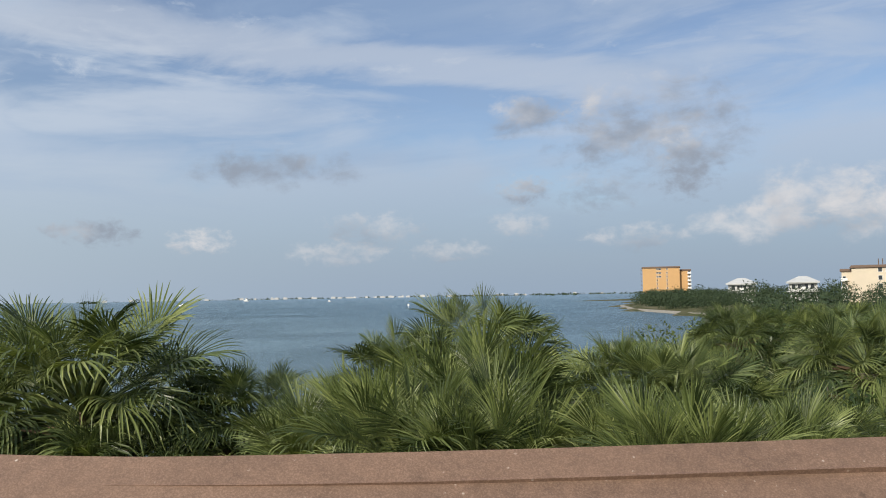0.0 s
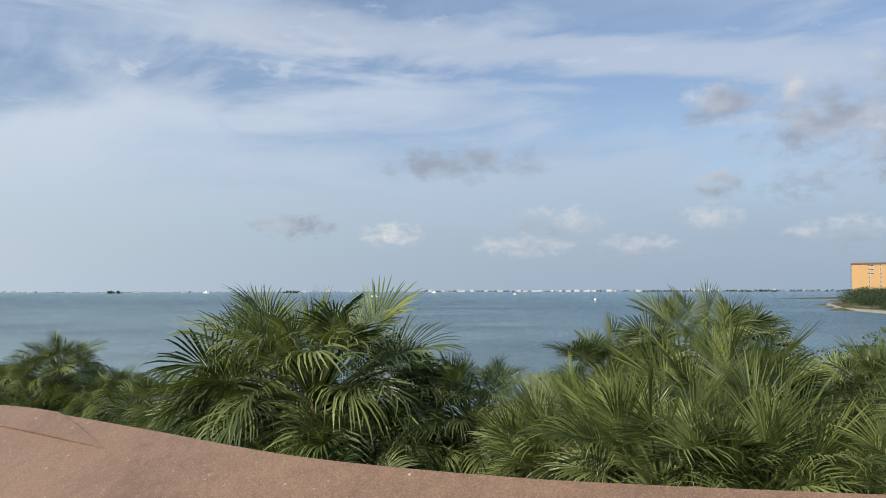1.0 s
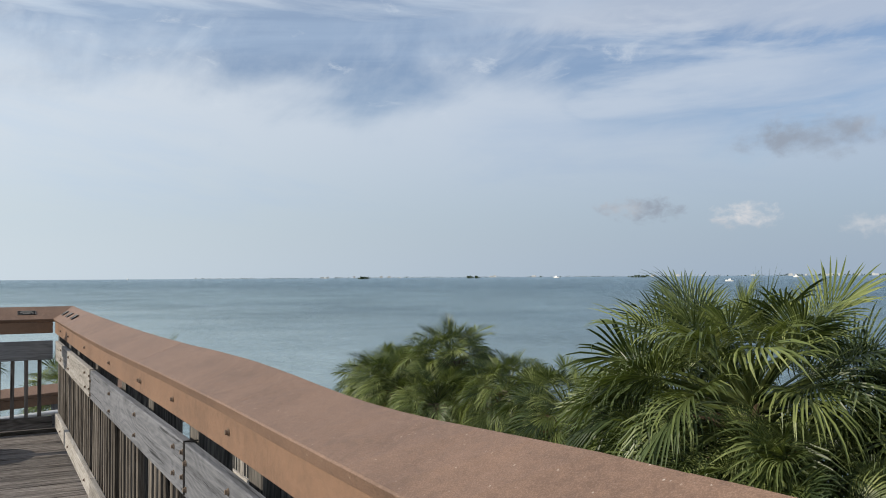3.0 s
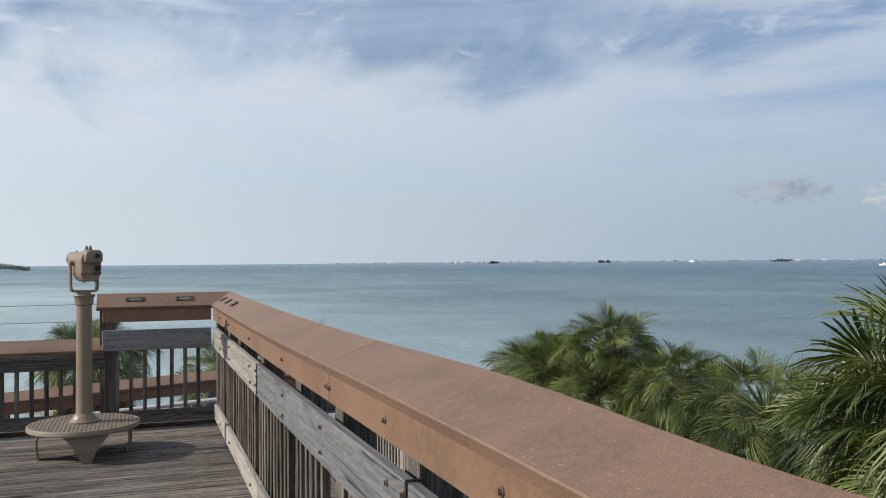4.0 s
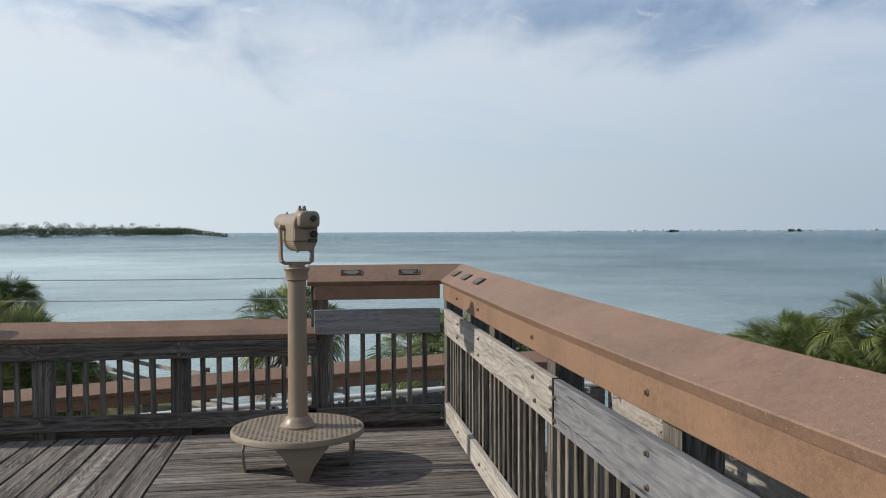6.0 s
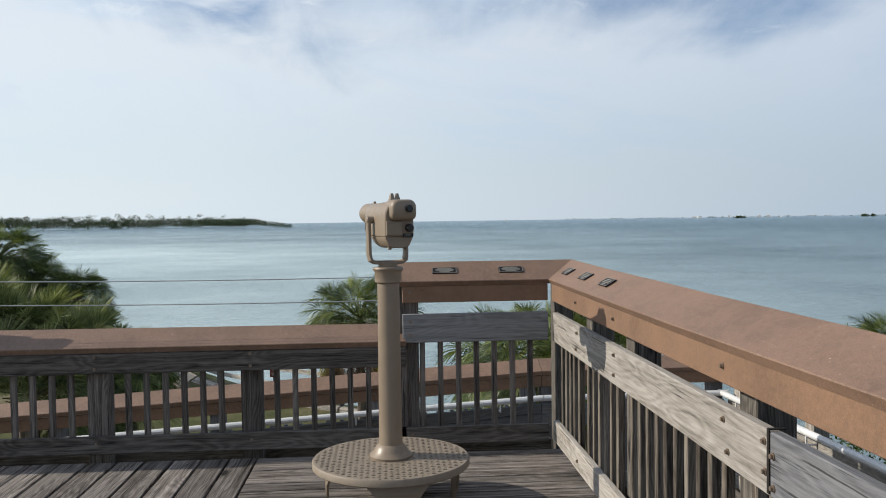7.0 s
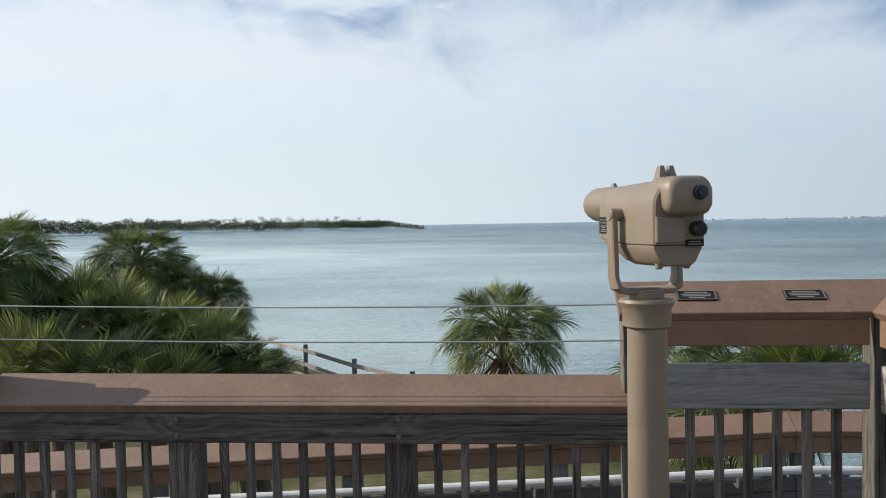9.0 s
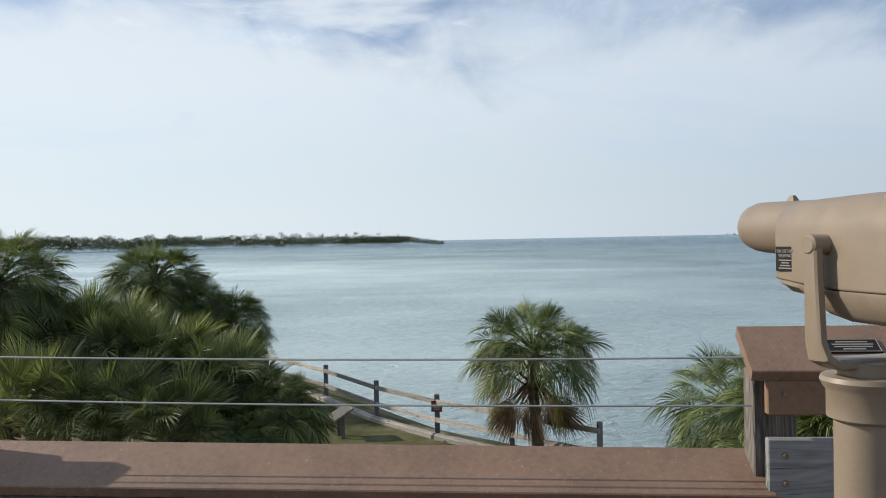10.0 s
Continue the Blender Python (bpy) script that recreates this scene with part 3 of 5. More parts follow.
def along(table, x):
    return float(np.interp(x, [a for a, b in table], [b for a, b in table]))


def side_station(x):
    r = along(RISE, x)
    return ((x, NY, along(NOSE, x)), (0, 1), math.sqrt(0.232 ** 2 - r * r), r)


def glide(stations, n):
    """Stations along a smooth curve through the given ones, from the second on."""
    flat = [np.array([*a, *o, d, r]) for a, o, d, r in stations]
    flat.append(2 * flat[-1] - flat[-2])
    out = []
    for p0, p1, p2, p3 in zip(flat, flat[1:], flat[2:], flat[3:]):
        w = np.linalg.norm(p2[:3] - p1[:3])
        m1 = (p2 - p0) / (np.linalg.norm(p1[:3] - p0[:3]) + w) * w
        m2 = (p3 - p1) / (np.linalg.norm(p3[:3] - p2[:3]) + w) * w
        for i in range(n):
            t = i / n
            out.append((2 * t**3 - 3 * t**2 + 1) * p1 + (t**3 - 2 * t**2 + t) * m1 + (3 * t**2 - 2 * t**3) * p2 + (t**3 - t**2) * m2)
    out.append(flat[-2])
    return [(tuple(v[:3]), tuple(v[3:5]), v[5], v[6]) for v in out]


def build_side():
    cap_part(side, [((NX, NY, HZ), (-1, 1), 0.21, 0.125)] + [side_station(x) for x in (-10.2, -9.4, -8.6, -8, -7.4, -6.8, -6.2, -5.592)])
    st = [side_station(x) for x in np.linspace(-5.588, -1.7, 22)]
    bend = [st[-2], st[-1], ((-1.2, 0.650, 1.190), (-0.2, 0.98), 0.186, 0.116), ((-0.62, 0.88, 1.178), (-0.45, 0.89), 0.190, 0.119), ((0.15, 1.34, 1.168), (-0.5, 0.87), 0.190, 0.118), ((2.6, 2.72, 1.165), (-0.49, 0.87), 0.190, 0.118)]
    st = st[:-1] + glide(bend, 6)
    cap_part(side, st)
    # two thin strips laid on the upper edge of the cap, rising out of it
    fine = [side_station(x) for x in np.linspace(-2.25, -1.72, 7)]
    more = [s for s in st if s[0][0] > -1.0]
    for run in (fine, more):
        bm = bmesh.new()
        strip = []
        for k, (n, o, d, r) in enumerate(run):
            h = 0.0004 + (0.0045 * math.sin(min(1.0, k / (len(run) - 1)) * math.pi) if run is fine else 0.010 * min(1.0, k / 9))
            s = Vector((o[0] * d, o[1] * d, r))
            up = Vector((-o[0] * r, -o[1] * r, d)).normalized()
            wide = 0.262 + 0.031 * min(1.0, k / 9) if run is not fine else 0.270 * min(1.0, (len(run) - 1 - k) / 3 + 0.02)
            a, e = Vector(n) + s * 0.715, Vector(n) + s * (0.715 + wide)
            strip.append([a - up * 0.001, a + up * h, e + up * h, e - up * 0.001])
        loft(bm, strip)
        part("cap_strip", bm, CAP, side)
    f = NY + 0.04
    lift = lambda x: along(NOSE, x) - HZ
    for a, b in ((-11.0, -7.735), (-7.725, -4.605), (-4.595, -2.4), (-2.39, -1.45)):
        board("middle_rail", (a, f, 0.835 + lift(a)), (b, f, 0.835 + lift(b)), 0.038, 0.195, WOOD_TAN if a < -8 else WOOD_PALE, side)
        board("bottom_rail", (a, f, 0.125), (b, f, 0.125), 0.038, 0.14, WOOD_TAN, side)
    for a, b in ((-11.0, -5.592), (-5.588, -1.45)):
        bm = bmesh.new()
        loft(bm, [[(x, f - 0.022 + dy, 1.0665 + lift(x) + dz) for dy, dz in ((0, -0.0535), (0.003, -0.0565), (0.038, -0.0565), (0.038, 0.0565), (0.003, 0.0565), (0, 0.0535))] for x in np.linspace(a, b, 9)])
        part("fascia_board", bm, FASCIA, side)
    posts = [-10.27, -9.42, -8.05, -6.71, -5.77, -4.80, -3.95, -2.75, -1.6]
    for x in posts:
        board("post", (x, f + 0.125, -0.3), (x, f + 0.125, 1.12), 0.136, 0.136, WOOD_POST_SHADED, side, up=(1, 0, 0))
        for z in (1.07, 0.89, 0.79, 0.12):
            if x == -5.77 and z > 1:
                hexbolt(side, (-5.565, f - 0.022, z + lift(x)), (0, -1, 0))
            hexbolt(side, ((x + rng.uniform(-0.02, 0.02)) if x != -5.77 or z < 1 else -5.615, f - 0.019 - (0.003 if z > 1 else 0), z + lift(x)), (0, -1, 0))
    x = -10.9
    while x < -1.5:
        if min(abs(x - q) for q in posts) > 0.09:
            board("baluster", (x + rng.uniform(-0.004, 0.004), f + 0.038, 0.07), (x, f + 0.038 + rng.uniform(-0.003, 0.003), 0.83), 0.037, 0.037, WOOD_BAL_SHADED, side, up=(1, 0, 0))
        x += 0.124
    # iron strap over the joint of the two boards, with its bent top and bolts
    for jx in (-7.73, -4.60):
        z = 0.835 + lift(jx)
        bm = bmesh.new()
        loft(bm, [[(jx - w, f - 0.0195 - t, z + h) for w, t in ((-0.007, 0), (0.007, 0), (0.007, 0.004), (-0.007, 0.004))] for h in (-0.088, -0.03, 0.03, 0.104)])
        loft(bm, [[(jx - w, y, z + 0.1015 + t) for w, t in ((-0.007, 0), (0.007, 0), (0.007, 0.004), (-0.007, 0.004))] for y in (f - 0.023, f, f + 0.03)])
        strap = part("joint_strap", bm, IRON, side, "narrow black iron strap over a board joint")
        for dx, h in ((-0.03, 0.06), (0.028, 0.03), (-0.025, -0.03), (0.03, -0.065)):
            hexbolt(side, (jx + dx, f - 0.019, z + h), (0, -1, 0))
    # the railing that bends away behind the starting point
    turn = thing("deck_railing", "weathered timber railing that bends away with the brown cap", "railing", group="deck railings")
    a, b = Vector((-1.40, 0.66, 0)), Vector((2.55, 2.78, 0))
    d = (b - a).normalized()
    o = Vector((-d.y, d.x, 0))
    for z, h, m in ((1.06, 0.11, FASCIA), (0.835, 0.195, WOOD_GREY), (0.125, 0.14, WOOD_TAN)):
        board("rail_board", a + o * 0.03 + Vector((0, 0, z)), b + o * 0.03 + Vector((0, 0, z)), 0.038, h, m, turn)
    for i in range(4):
        p = a.lerp(b, 0.06 + 0.29 * i) + o * 0.12
        board("post", p + Vector((0, 0, -0.3)), p + Vector((0, 0, 1.1)), 0.136, 0.136, WOOD_POST_SHADED, turn, up=(1, 0, 0))
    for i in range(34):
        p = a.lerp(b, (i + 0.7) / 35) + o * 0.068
        board("baluster", p + Vector((0, 0, 0.07)), p + Vector((0, 0, 0.85)), 0.037, 0.037, WOOD_BAL_SHADED, turn, up=(1, 0, 0))


build_side()


# ---- coin viewer on its stand ----
def build_viewer():
    v = thing("tower_viewer", "taupe enamelled coin-operated tower viewer on a round step", "tower viewer", (-9.96, -0.488, 0))
    bm = bmesh.new()
    lathe(bm, [(0.09, 0.0), (0.09, 0.012), (0.06, 0.02), (0.06, 0.235)], 28)
    part("base_post", bm, TAUPE, v, smooth=True)
    bm = bmesh.new()
    lathe(bm, [(0.425, 0.228), (0.432, 0.234), (0.432, 0.262), (0.426, 0.270), (0.01, 0.272)], 64)
    part("step_plate", bm, TAUPE_DISC, v, smooth=True)
    for a in (0, 90, 180, 270):
        bm = bmesh.new()
        m = pose(0, 0, 0, 0, 0, a + 6)
        secs = []
        for z, w, r in ((0.235, 0.185, 0.335), (0.17, 0.125, 0.352), (0.09, 0.07, 0.352), (0.0, 0.036, 0.338)):
            secs.append([m @ Vector((r + dx, sy * w, z)) for dx, sy in ((-0.007, -1), (0.007, -1), (0.007, 1), (-0.007, 1))])
        loft(bm, secs)
        part("leg", bm, TAUPE, v)
    bm = bmesh.new()
    lathe(bm, [(0.115, 0.268), (0.118, 0.285), (0.10, 0.30), (0.09, 0.315), (0.080, 0.335), (0.066, 0.345), (0.064, 0.36), (0.060, 1.16), (0.060, 1.24)], 40)
    part("column", bm, TAUPE, v, smooth=True)
    bm = bmesh.new()
    lathe(bm, [(0.060, 1.228), (0.073, 1.236), (0.073, 1.288), (0.080, 1.297), (0.085, 1.308), (0.082, 1.317), (0.03, 1.322)], 40)
    part("collar", bm, TAUPE, v, smooth=True)
    return v


viewer = build_viewer()

def rounded(w, z0, z1, r_top, r_bot, y, n=5):
    """Points of a rounded box section across x, between two heights."""
    pts = []
    for cx, cz, r, a0 in ((w - r_top, z1 - r_top, r_top, 0), (-w + r_top, z1 - r_top, r_top, 90), (-w + r_bot, z0 + r_bot, r_bot, 180), (w - r_bot, z0 + r_bot, r_bot, 270)):
        for i in range(n + 1):
            a = radians(a0 + 90 * i / n)
            pts.append((cx + r * math.cos(a), y, cz + r * math.sin(a)))
    return pts


def text_mesh(name, words, size, material, parent, m):
    cu = bpy.data.curves.new(name, "FONT")
    cu.body, cu.size, cu.align_x, cu.align_y = words, size, "CENTER", "CENTER"
    cu.extrude = 0.0006
    tmp = bpy.data.objects.new(name, cu)
    me = bpy.data.meshes.new_from_object(tmp)
    bpy.data.objects.remove(tmp)
    me.materials.append(material)
    ob = new(name, me)
    ob.parent, ob.matrix_basis = parent, m
    return ob


def slab(bm, x0, x1, y0, y1, z0, z1, m=Matrix()):
    vs = [bm.verts.new(m @ Vector(p)) for p in ((x0, y0, z0), (x1, y0, z0), (x1, y1, z0), (x0, y1, z0), (x0, y0, z1), (x1, y0, z1), (x1, y1, z1), (x0, y1, z1))]
    for f in ((3, 2, 1, 0), (4, 5, 6, 7), (0, 1, 5, 4), (1, 2, 6, 5), (2, 3, 7, 6), (3, 0, 4, 7)):
        bm.faces.new([vs[i] for i in f])
    return bm


def build_head(v):
    """The optical head with its fork, turned about the column."""
    head = new("head")
    head.parent = v
    head.empty_display_size = 0.1
    head.matrix_basis = pose(0, 0, 1.338, 0, 0, 108) @ Matrix.Diagonal((0.86, 0.97, 0.87, 1))
    # swivel disc and fork
    bm = bmesh.new()
    lathe(bm, [(0.060, -0.026), (0.061, 0.004), (0.058, 0.008), (0.05, 0.010)], 32)
    part("swivel", bm, TAUPE, head, smooth=True)
    bm = bmesh.new()
    path = [(-0.122, 0.012, 0.272), (-0.122, 0.010, 0.20), (-0.122, 0.006, 0.055), (-0.115, 0.002, 0.020), (-0.090, 0, 0.006), (0.090, 0, 0.006), (0.115, 0.002, 0.020), (0.122, 0.006, 0.055), (0.122, 0.010, 0.20), (0.122, 0.012, 0.272)]
    secs = []
    for i, p in enumerate(path):
        d = (Vector(path[min(i + 1, 9)]) - Vector(path[max(i - 1, 0)])).normalized()
        side = Vector((0, 1, 0)) - d * d.y
        side.normalize()
        nrm = d.cross(side)
        hw, ht = (0.034 if 2 < i < 7 else 0.026 if i in (2, 7) else 0.021), 0.0115
        p = Vector(p)
        secs.append([p + side * a * hw + nrm * b * ht for a, b in ((1, 0.6), (0.8, 1), (-0.8, 1), (-1, 0.6), (-1, -0.6), (-0.8, -1), (0.8, -1), (1, -0.6))])
    loft(bm, secs)
    part("fork", bm, TAUPE, head, smooth=True)
    for sx in (-1, 1):
        bm = bmesh.new()
        tube(bm, [(sx * 0.090, 0.012, 0.272), (sx * 0.132, 0.012, 0.272), (sx * 0.137, 0.012, 0.272)], [0.023, 0.023, 0.018], 20)
        part("pivot", bm, TAUPE, head, smooth=True)
    # upper shell with a half-round back, and the tapering lower shell
    bm = bmesh.new()
    loft(bm, [rounded(w, z0, z1, rt, 0.006, y, 9) for y, w, z0, z1, rt in ((-0.214, 0.085, 0.172, 0.374, 0.079), (-0.207, 0.092, 0.170, 0.382, 0.087), (-0.04, 0.092, 0.170, 0.384, 0.089), (0.10, 0.086, 0.178, 0.380, 0.083), (0.20, 0.077, 0.186, 0.376, 0.073), (0.208, 0.071, 0.192, 0.372, 0.067))])
    part("upper_shell", bm, TAUPE, head, smooth=True)
    bm = bmesh.new()
    secs = []
    for y, w, z0, z1 in ((-0.204, 0.086, 0.106, 0.168), (-0.196, 0.089, 0.100, 0.169), (-0.02, 0.089, 0.100, 0.169), (0.05, 0.087, 0.112, 0.173), (0.11, 0.083, 0.138, 0.178), (0.13, 0.080, 0.150, 0.180), (0.19, 0.072, 0.154, 0.186)):
        b, c = 0.72 * w, 0.014
        secs.append([(w, y, z1), (-w, y, z1), (-w, y, z1 - 0.01), (-b - 0.004, y, z0 + c), (-b + c, y, z0), (b - c, y, z0), (b + 0.004, y, z0 + c), (w, y, z1 - 0.01)])
    loft(bm, secs)
    part("lower_shell", bm, TAUPE, head, smooth=True)
    bm = bmesh.new()
    tube(bm, [(0, 0.12, 0.308), (0, 0.32, 0.314), (0, 0.355, 0.316), (0, 0.38, 0.316), (0, 0.396, 0.316), (0, 0.404, 0.316)], [0.070, 0.068, 0.066, 0.060, 0.050, 0.042], 40)
    part("barrel", bm, TAUPE, head, smooth=True)
    bm = bmesh.new()
    tube(bm, [(0, 0.402, 0.316), (0, 0.407, 0.316)], 0.038, 24)
    part("front_lens", bm, GLASS_DARK, head)
    # eyepiece housing, eyecup, focus knob
    bm = bmesh.new()
    loft(bm, [[(x + 0.014, y, z) for x, _, z in rounded(w, z0, z1, 0.046, 0.034, y, 7)] for y, w, z0, z1 in ((-0.266, 0.066, 0.284, 0.374), (-0.258, 0.076, 0.274, 0.386), (-0.245, 0.081, 0.268, 0.392), (-0.14, 0.083, 0.266, 0.394), (-0.10, 0.070, 0.276, 0.384))])
    part("eyepiece_housing", bm, TAUPE, head, smooth=True)
    bm = bmesh.new()
    tube(bm, [(0.040, -0.254, 0.338), (0.040, -0.276, 0.338), (0.040, -0.282, 0.338)], [0.024, 0.024, 0.020], 24)
    eye = part("eyecup", bm, BLACK, head, "black rubber eyecup")
    bm = bmesh.new()
    tube(bm, [(0.040, -0.282, 0.338), (0.040, -0.286, 0.338)], 0.016, 20)
    part("lens", bm, GLASS_DARK, eye)
    bm = bmesh.new()
    tube(bm, [(0.058, -0.205, 0.222), (0.058, -0.242, 0.222), (0.058, -0.250, 0.222)], [0.025, 0.025, 0.019], 18)
    part("focus_knob", bm, BLACK, head, "black focus knob")
    bm = bmesh.new()
    slab(bm, -0.086, 0.016, -0.222, -0.210, 0.178, 0.262)
    bmesh.ops.bevel(bm, geom=bm.edges[:], offset=0.003, segments=1, affect="EDGES")
    part("coin_plate", bm, TAUPE, head)
    # sights on top
    for y, s in ((0.235, 0.7), (-0.13, 1.0)):
        bm = bmesh.new()
        if s == 1.0:
            for dx in (-0.016, 0.016):
                loft(bm, [[(dx * 1.15 - 0.016, y - 0.022, 0.380), (dx * 1.15 + 0.016, y - 0.022, 0.380), (dx * 1.15 + 0.016, y + 0.022, 0.380), (dx * 1.15 - 0.016, y + 0.022, 0.380)],
                          [(dx * 1.05 - 0.007, y - 0.010, 0.432), (dx * 1.05 + 0.007, y - 0.010, 0.432), (dx * 1.05 + 0.007, y + 0.010, 0.432), (dx * 1.05 - 0.007, y + 0.010, 0.432)]])
        else:
            loft(bm, [[(-0.012, y - 0.02, 0.370), (0.012, y - 0.02, 0.370), (0.012, y + 0.02, 0.370), (-0.012, y + 0.02, 0.370)],
                      [(-0.004, y - 0.006, 0.394), (0.004, y - 0.006, 0.394), (0.004, y + 0.006, 0.394), (-0.004, y + 0.006, 0.394)]])
        part("sight", bm, TAUPE, head)
    for x in (-0.05, 0.05):
        bm = bmesh.new()
        tube(bm, [(x, -0.17, 0.114), (x, -0.17, 0.094), (x, -0.17, 0.090)], [0.014, 0.012, 0.008], 10)
        part("lug", bm, TAUPE, head)
    # side plate with its words, on the sunny side
    m = Matrix(((0.02, 0.0, -1, -0.0812), (-1, 0, 0, 0.156), (0, 1, 0, 0.236), (0, 0, 0, 1)))
    bm = bmesh.new()
    slab(bm, -0.034, 0.034, -0.030, 0.030, 0, 0.0022, m)
    plate = part("name_plate", bm, PLAQUE, head, "small black instruction plate with pale letters")
    text_mesh("lettering", "FOR DISTANT\nVIEWING", 0.0112, SILVER, plate, m @ pose(0, 0.013, 0.0028))
    bm = bmesh.new()
    for i, wd in enumerate((0.044, 0.026, 0.036, 0.046)):
        z = -0.003 - i * 0.0065
        slab(bm, -wd / 2, wd / 2, z - 0.0013, z + 0.0013, 0.0022, 0.0032, m)
    part("small_print", bm, SILVER, plate)
    m = Matrix(((1, 0, 0, 0.052), (0, 0, -1, -0.2155), (0, 1, 0, 0.176), (0, 0, 0, 1)))
    bm = bmesh.new()
    slab(bm, -0.032, 0.032, -0.011, 0.011, -0.004, 0.003, m)
    plate = part("name_plate", bm, PLAQUE, head)
    bm = bmesh.new()
    for i, wd in enumerate((0.04, 0.052)):
        z = 0.004 - i * 0.008
        slab(bm, -wd / 2, wd / 2, z - 0.0016, z + 0.0016, 0.003, 0.004, m)
    part("small_print", bm, SILVER, plate)


build_head(viewer)


def tread_bumps():
    """Raised chequer ribs on the step plate."""
    bm = bmesh.new()
    n = 0
    for i in range(-13, 14):
        for j in range(-13, 14):
            x, y = i * 0.031, j * 0.031
            if 0.125 < math.hypot(x, y) < 0.408:
                a = 0.010 if (i + j) % 2 else 0.0035
                b = 0.0135 - a
                slab(bm, x - a, x + a, y - b, y + b, 0.2712, 0.2742)
    part("tread_pattern", bm, TAUPE_DISC, viewer)


tread_bumps()


def build_plaques():
    """Small memorial plaques screwed on the sloping caps; their words are shown as bars."""
    a = math.atan2(0.125, 0.21)
    spots = []
    for y in (-0.10, 0.36):
        spots.append(Matrix.Translation((NX - 0.105, y, HZ + 0.0645)) @ Matrix.Rotation(a, 4, "Y") @ Matrix.Rotation(radians(90), 4, "Z"))
    for x in (-10.85, -10.36, -9.86):
        b = math.atan2(0.119, 0.2)
        spots.append(Matrix.Translation((x, NY + 0.10, along(NOSE, x) + 0.0625)) @ Matrix.Rotation(b, 4, "X"))
    for m in spots:
        ob = thing("plaque", "small black metal memorial plaque with pale raised lines", "plaque", group="plaques on the caps")
        ob.matrix_basis = m
        bm = bmesh.new()
        slab(bm, -0.085, 0.085, -0.035, 0.035, -0.002, 0.005)
        bmesh.ops.bevel(bm, geom=bm.edges[:], offset=0.0015, segments=1, affect="EDGES")
        part("plate", bm, PLAQUE, ob)
        bm = bmesh.new()
        for x0, x1, y0, y1 in ((-0.082, 0.082, 0.030, 0.0325), (-0.082, 0.082, -0.0325, -0.030), (-0.082, -0.0795, -0.03, 0.03), (0.0795, 0.082, -0.03, 0.03)):
            slab(bm, x0, x1, y0, y1, 0.005, 0.0065)
        part("rim", bm, SILVER, ob)
        bm = bmesh.new()
        for i, w in enumerate((0.10, 0.13, 0.12, 0.07)):
            y = 0.018 - i * 0.0125
            slab(bm, -w / 2, w / 2, y - 0.0028, y + 0.0028, 0.005, 0.0062)
        part("lettering", bm, SILVER, ob)


build_plaques()


# ---- ramp below the deck ----
def rail_run(parent, a, b, out, wood_mat, pipe=True):
    """A railing with cap, boards, posts and balusters from nose point a to nose point b."""
    a, b, o = Vector(a), Vector(b), Vector((out[0], out[1], 0))
    length = (b - a).length
    off = lambda p, d, dz: p + o * d + Vector((0, 0, dz))
    cap_part(parent, [(a, out, 0.215, 0.085), (b, out, 0.215, 0.085)])
    board("fascia_board", off(a, 0.045, -0.095), off(b, 0.045, -0.095), 0.038, 0.105, FASCIA, parent)
    board("middle_rail", off(a, 0.04, -0.41), off(b, 0.04, -0.41), 0.038, 0.20, wood_mat, parent)
    board("bottom_rail", off(a, 0.04, -1.02), off(b, 0.04, -1.02), 0.038, 0.12, wood_mat, parent)
    n = max(2, round(length / 1.35))
    for i in range(n + 1):
        p = a.lerp(b, (i + 0.08) / (n + 0.16))
        board("post", off(p, 0.125, -0.03), Vector((p.x + o.x * 0.125, p.y + o.y * 0.125, -4.3)), 0.128, 0.128, wood_mat, parent, up=(1, 0, 0))
        q = off(p, 0.02, -0.075)
        hexbolt(parent, q, -o), hexbolt(parent, off(p, 0.02, -0.36), -o), hexbolt(parent, off(p, 0.02, -0.45), -o)
    k = int(length / 0.124)
    for i in range(k):
        p = a.lerp(b, (i + 0.5) / k)
        board("baluster", off(p, 0.078, -1.06), off(p, 0.078, -0.3), 0.037, 0.037, wood_mat, parent, up=(1, 0, 0))
    if pipe:
        bm = bmesh.new()
        tube(bm, [off(a, -0.06, -0.235), off(a.lerp(b, 0.5), -0.06, -0.235), off(b, -0.06, -0.235)], 0.027, 12)
        part("handrail_pipe", bm, STEEL, parent, "grey galvanised pipe handrail")
        for i in range(n + 1):
            p = a.lerp(b, (i + 0.3) / (n + 0.6))
            bm = bmesh.new()
            tube(bm, [off(p, 0.02, -0.33), off(p, -0.05, -0.33), off(p, -0.06, -0.32), off(p, -0.06, -0.262)], 0.008, 8)
            part("pipe_bracket", bm, STEEL, parent)


RAMP_X, RAMP_Y, LAND = -12.95, 2.62, 0.175       # the ramp climbs to a level landing
for p, q, out, timber, words in (((RAMP_X, -6.4, -0.26), (RAMP_X, 0.90, LAND), (-1, 0), WOOD_GREY, "weathered timber ramp railing with brown cap and pipe handrail"),
                                 ((RAMP_X, 0.904, LAND), (RAMP_X, RAMP_Y, LAND), (-1, 0), WOOD_GREY, "weathered timber landing railing with brown cap and pipe handrail"),
                                 ((RAMP_X, RAMP_Y + 0.004, LAND), (-3.4, RAMP_Y + 0.004, LAND + 0.18), (0, 1), WOOD_TAN, "weathered timber ramp railing with brown cap and pipe handrail")):
    rail_run(thing("ramp_railing", words, "railing", group="ramp railings"), p, q, out, timber)


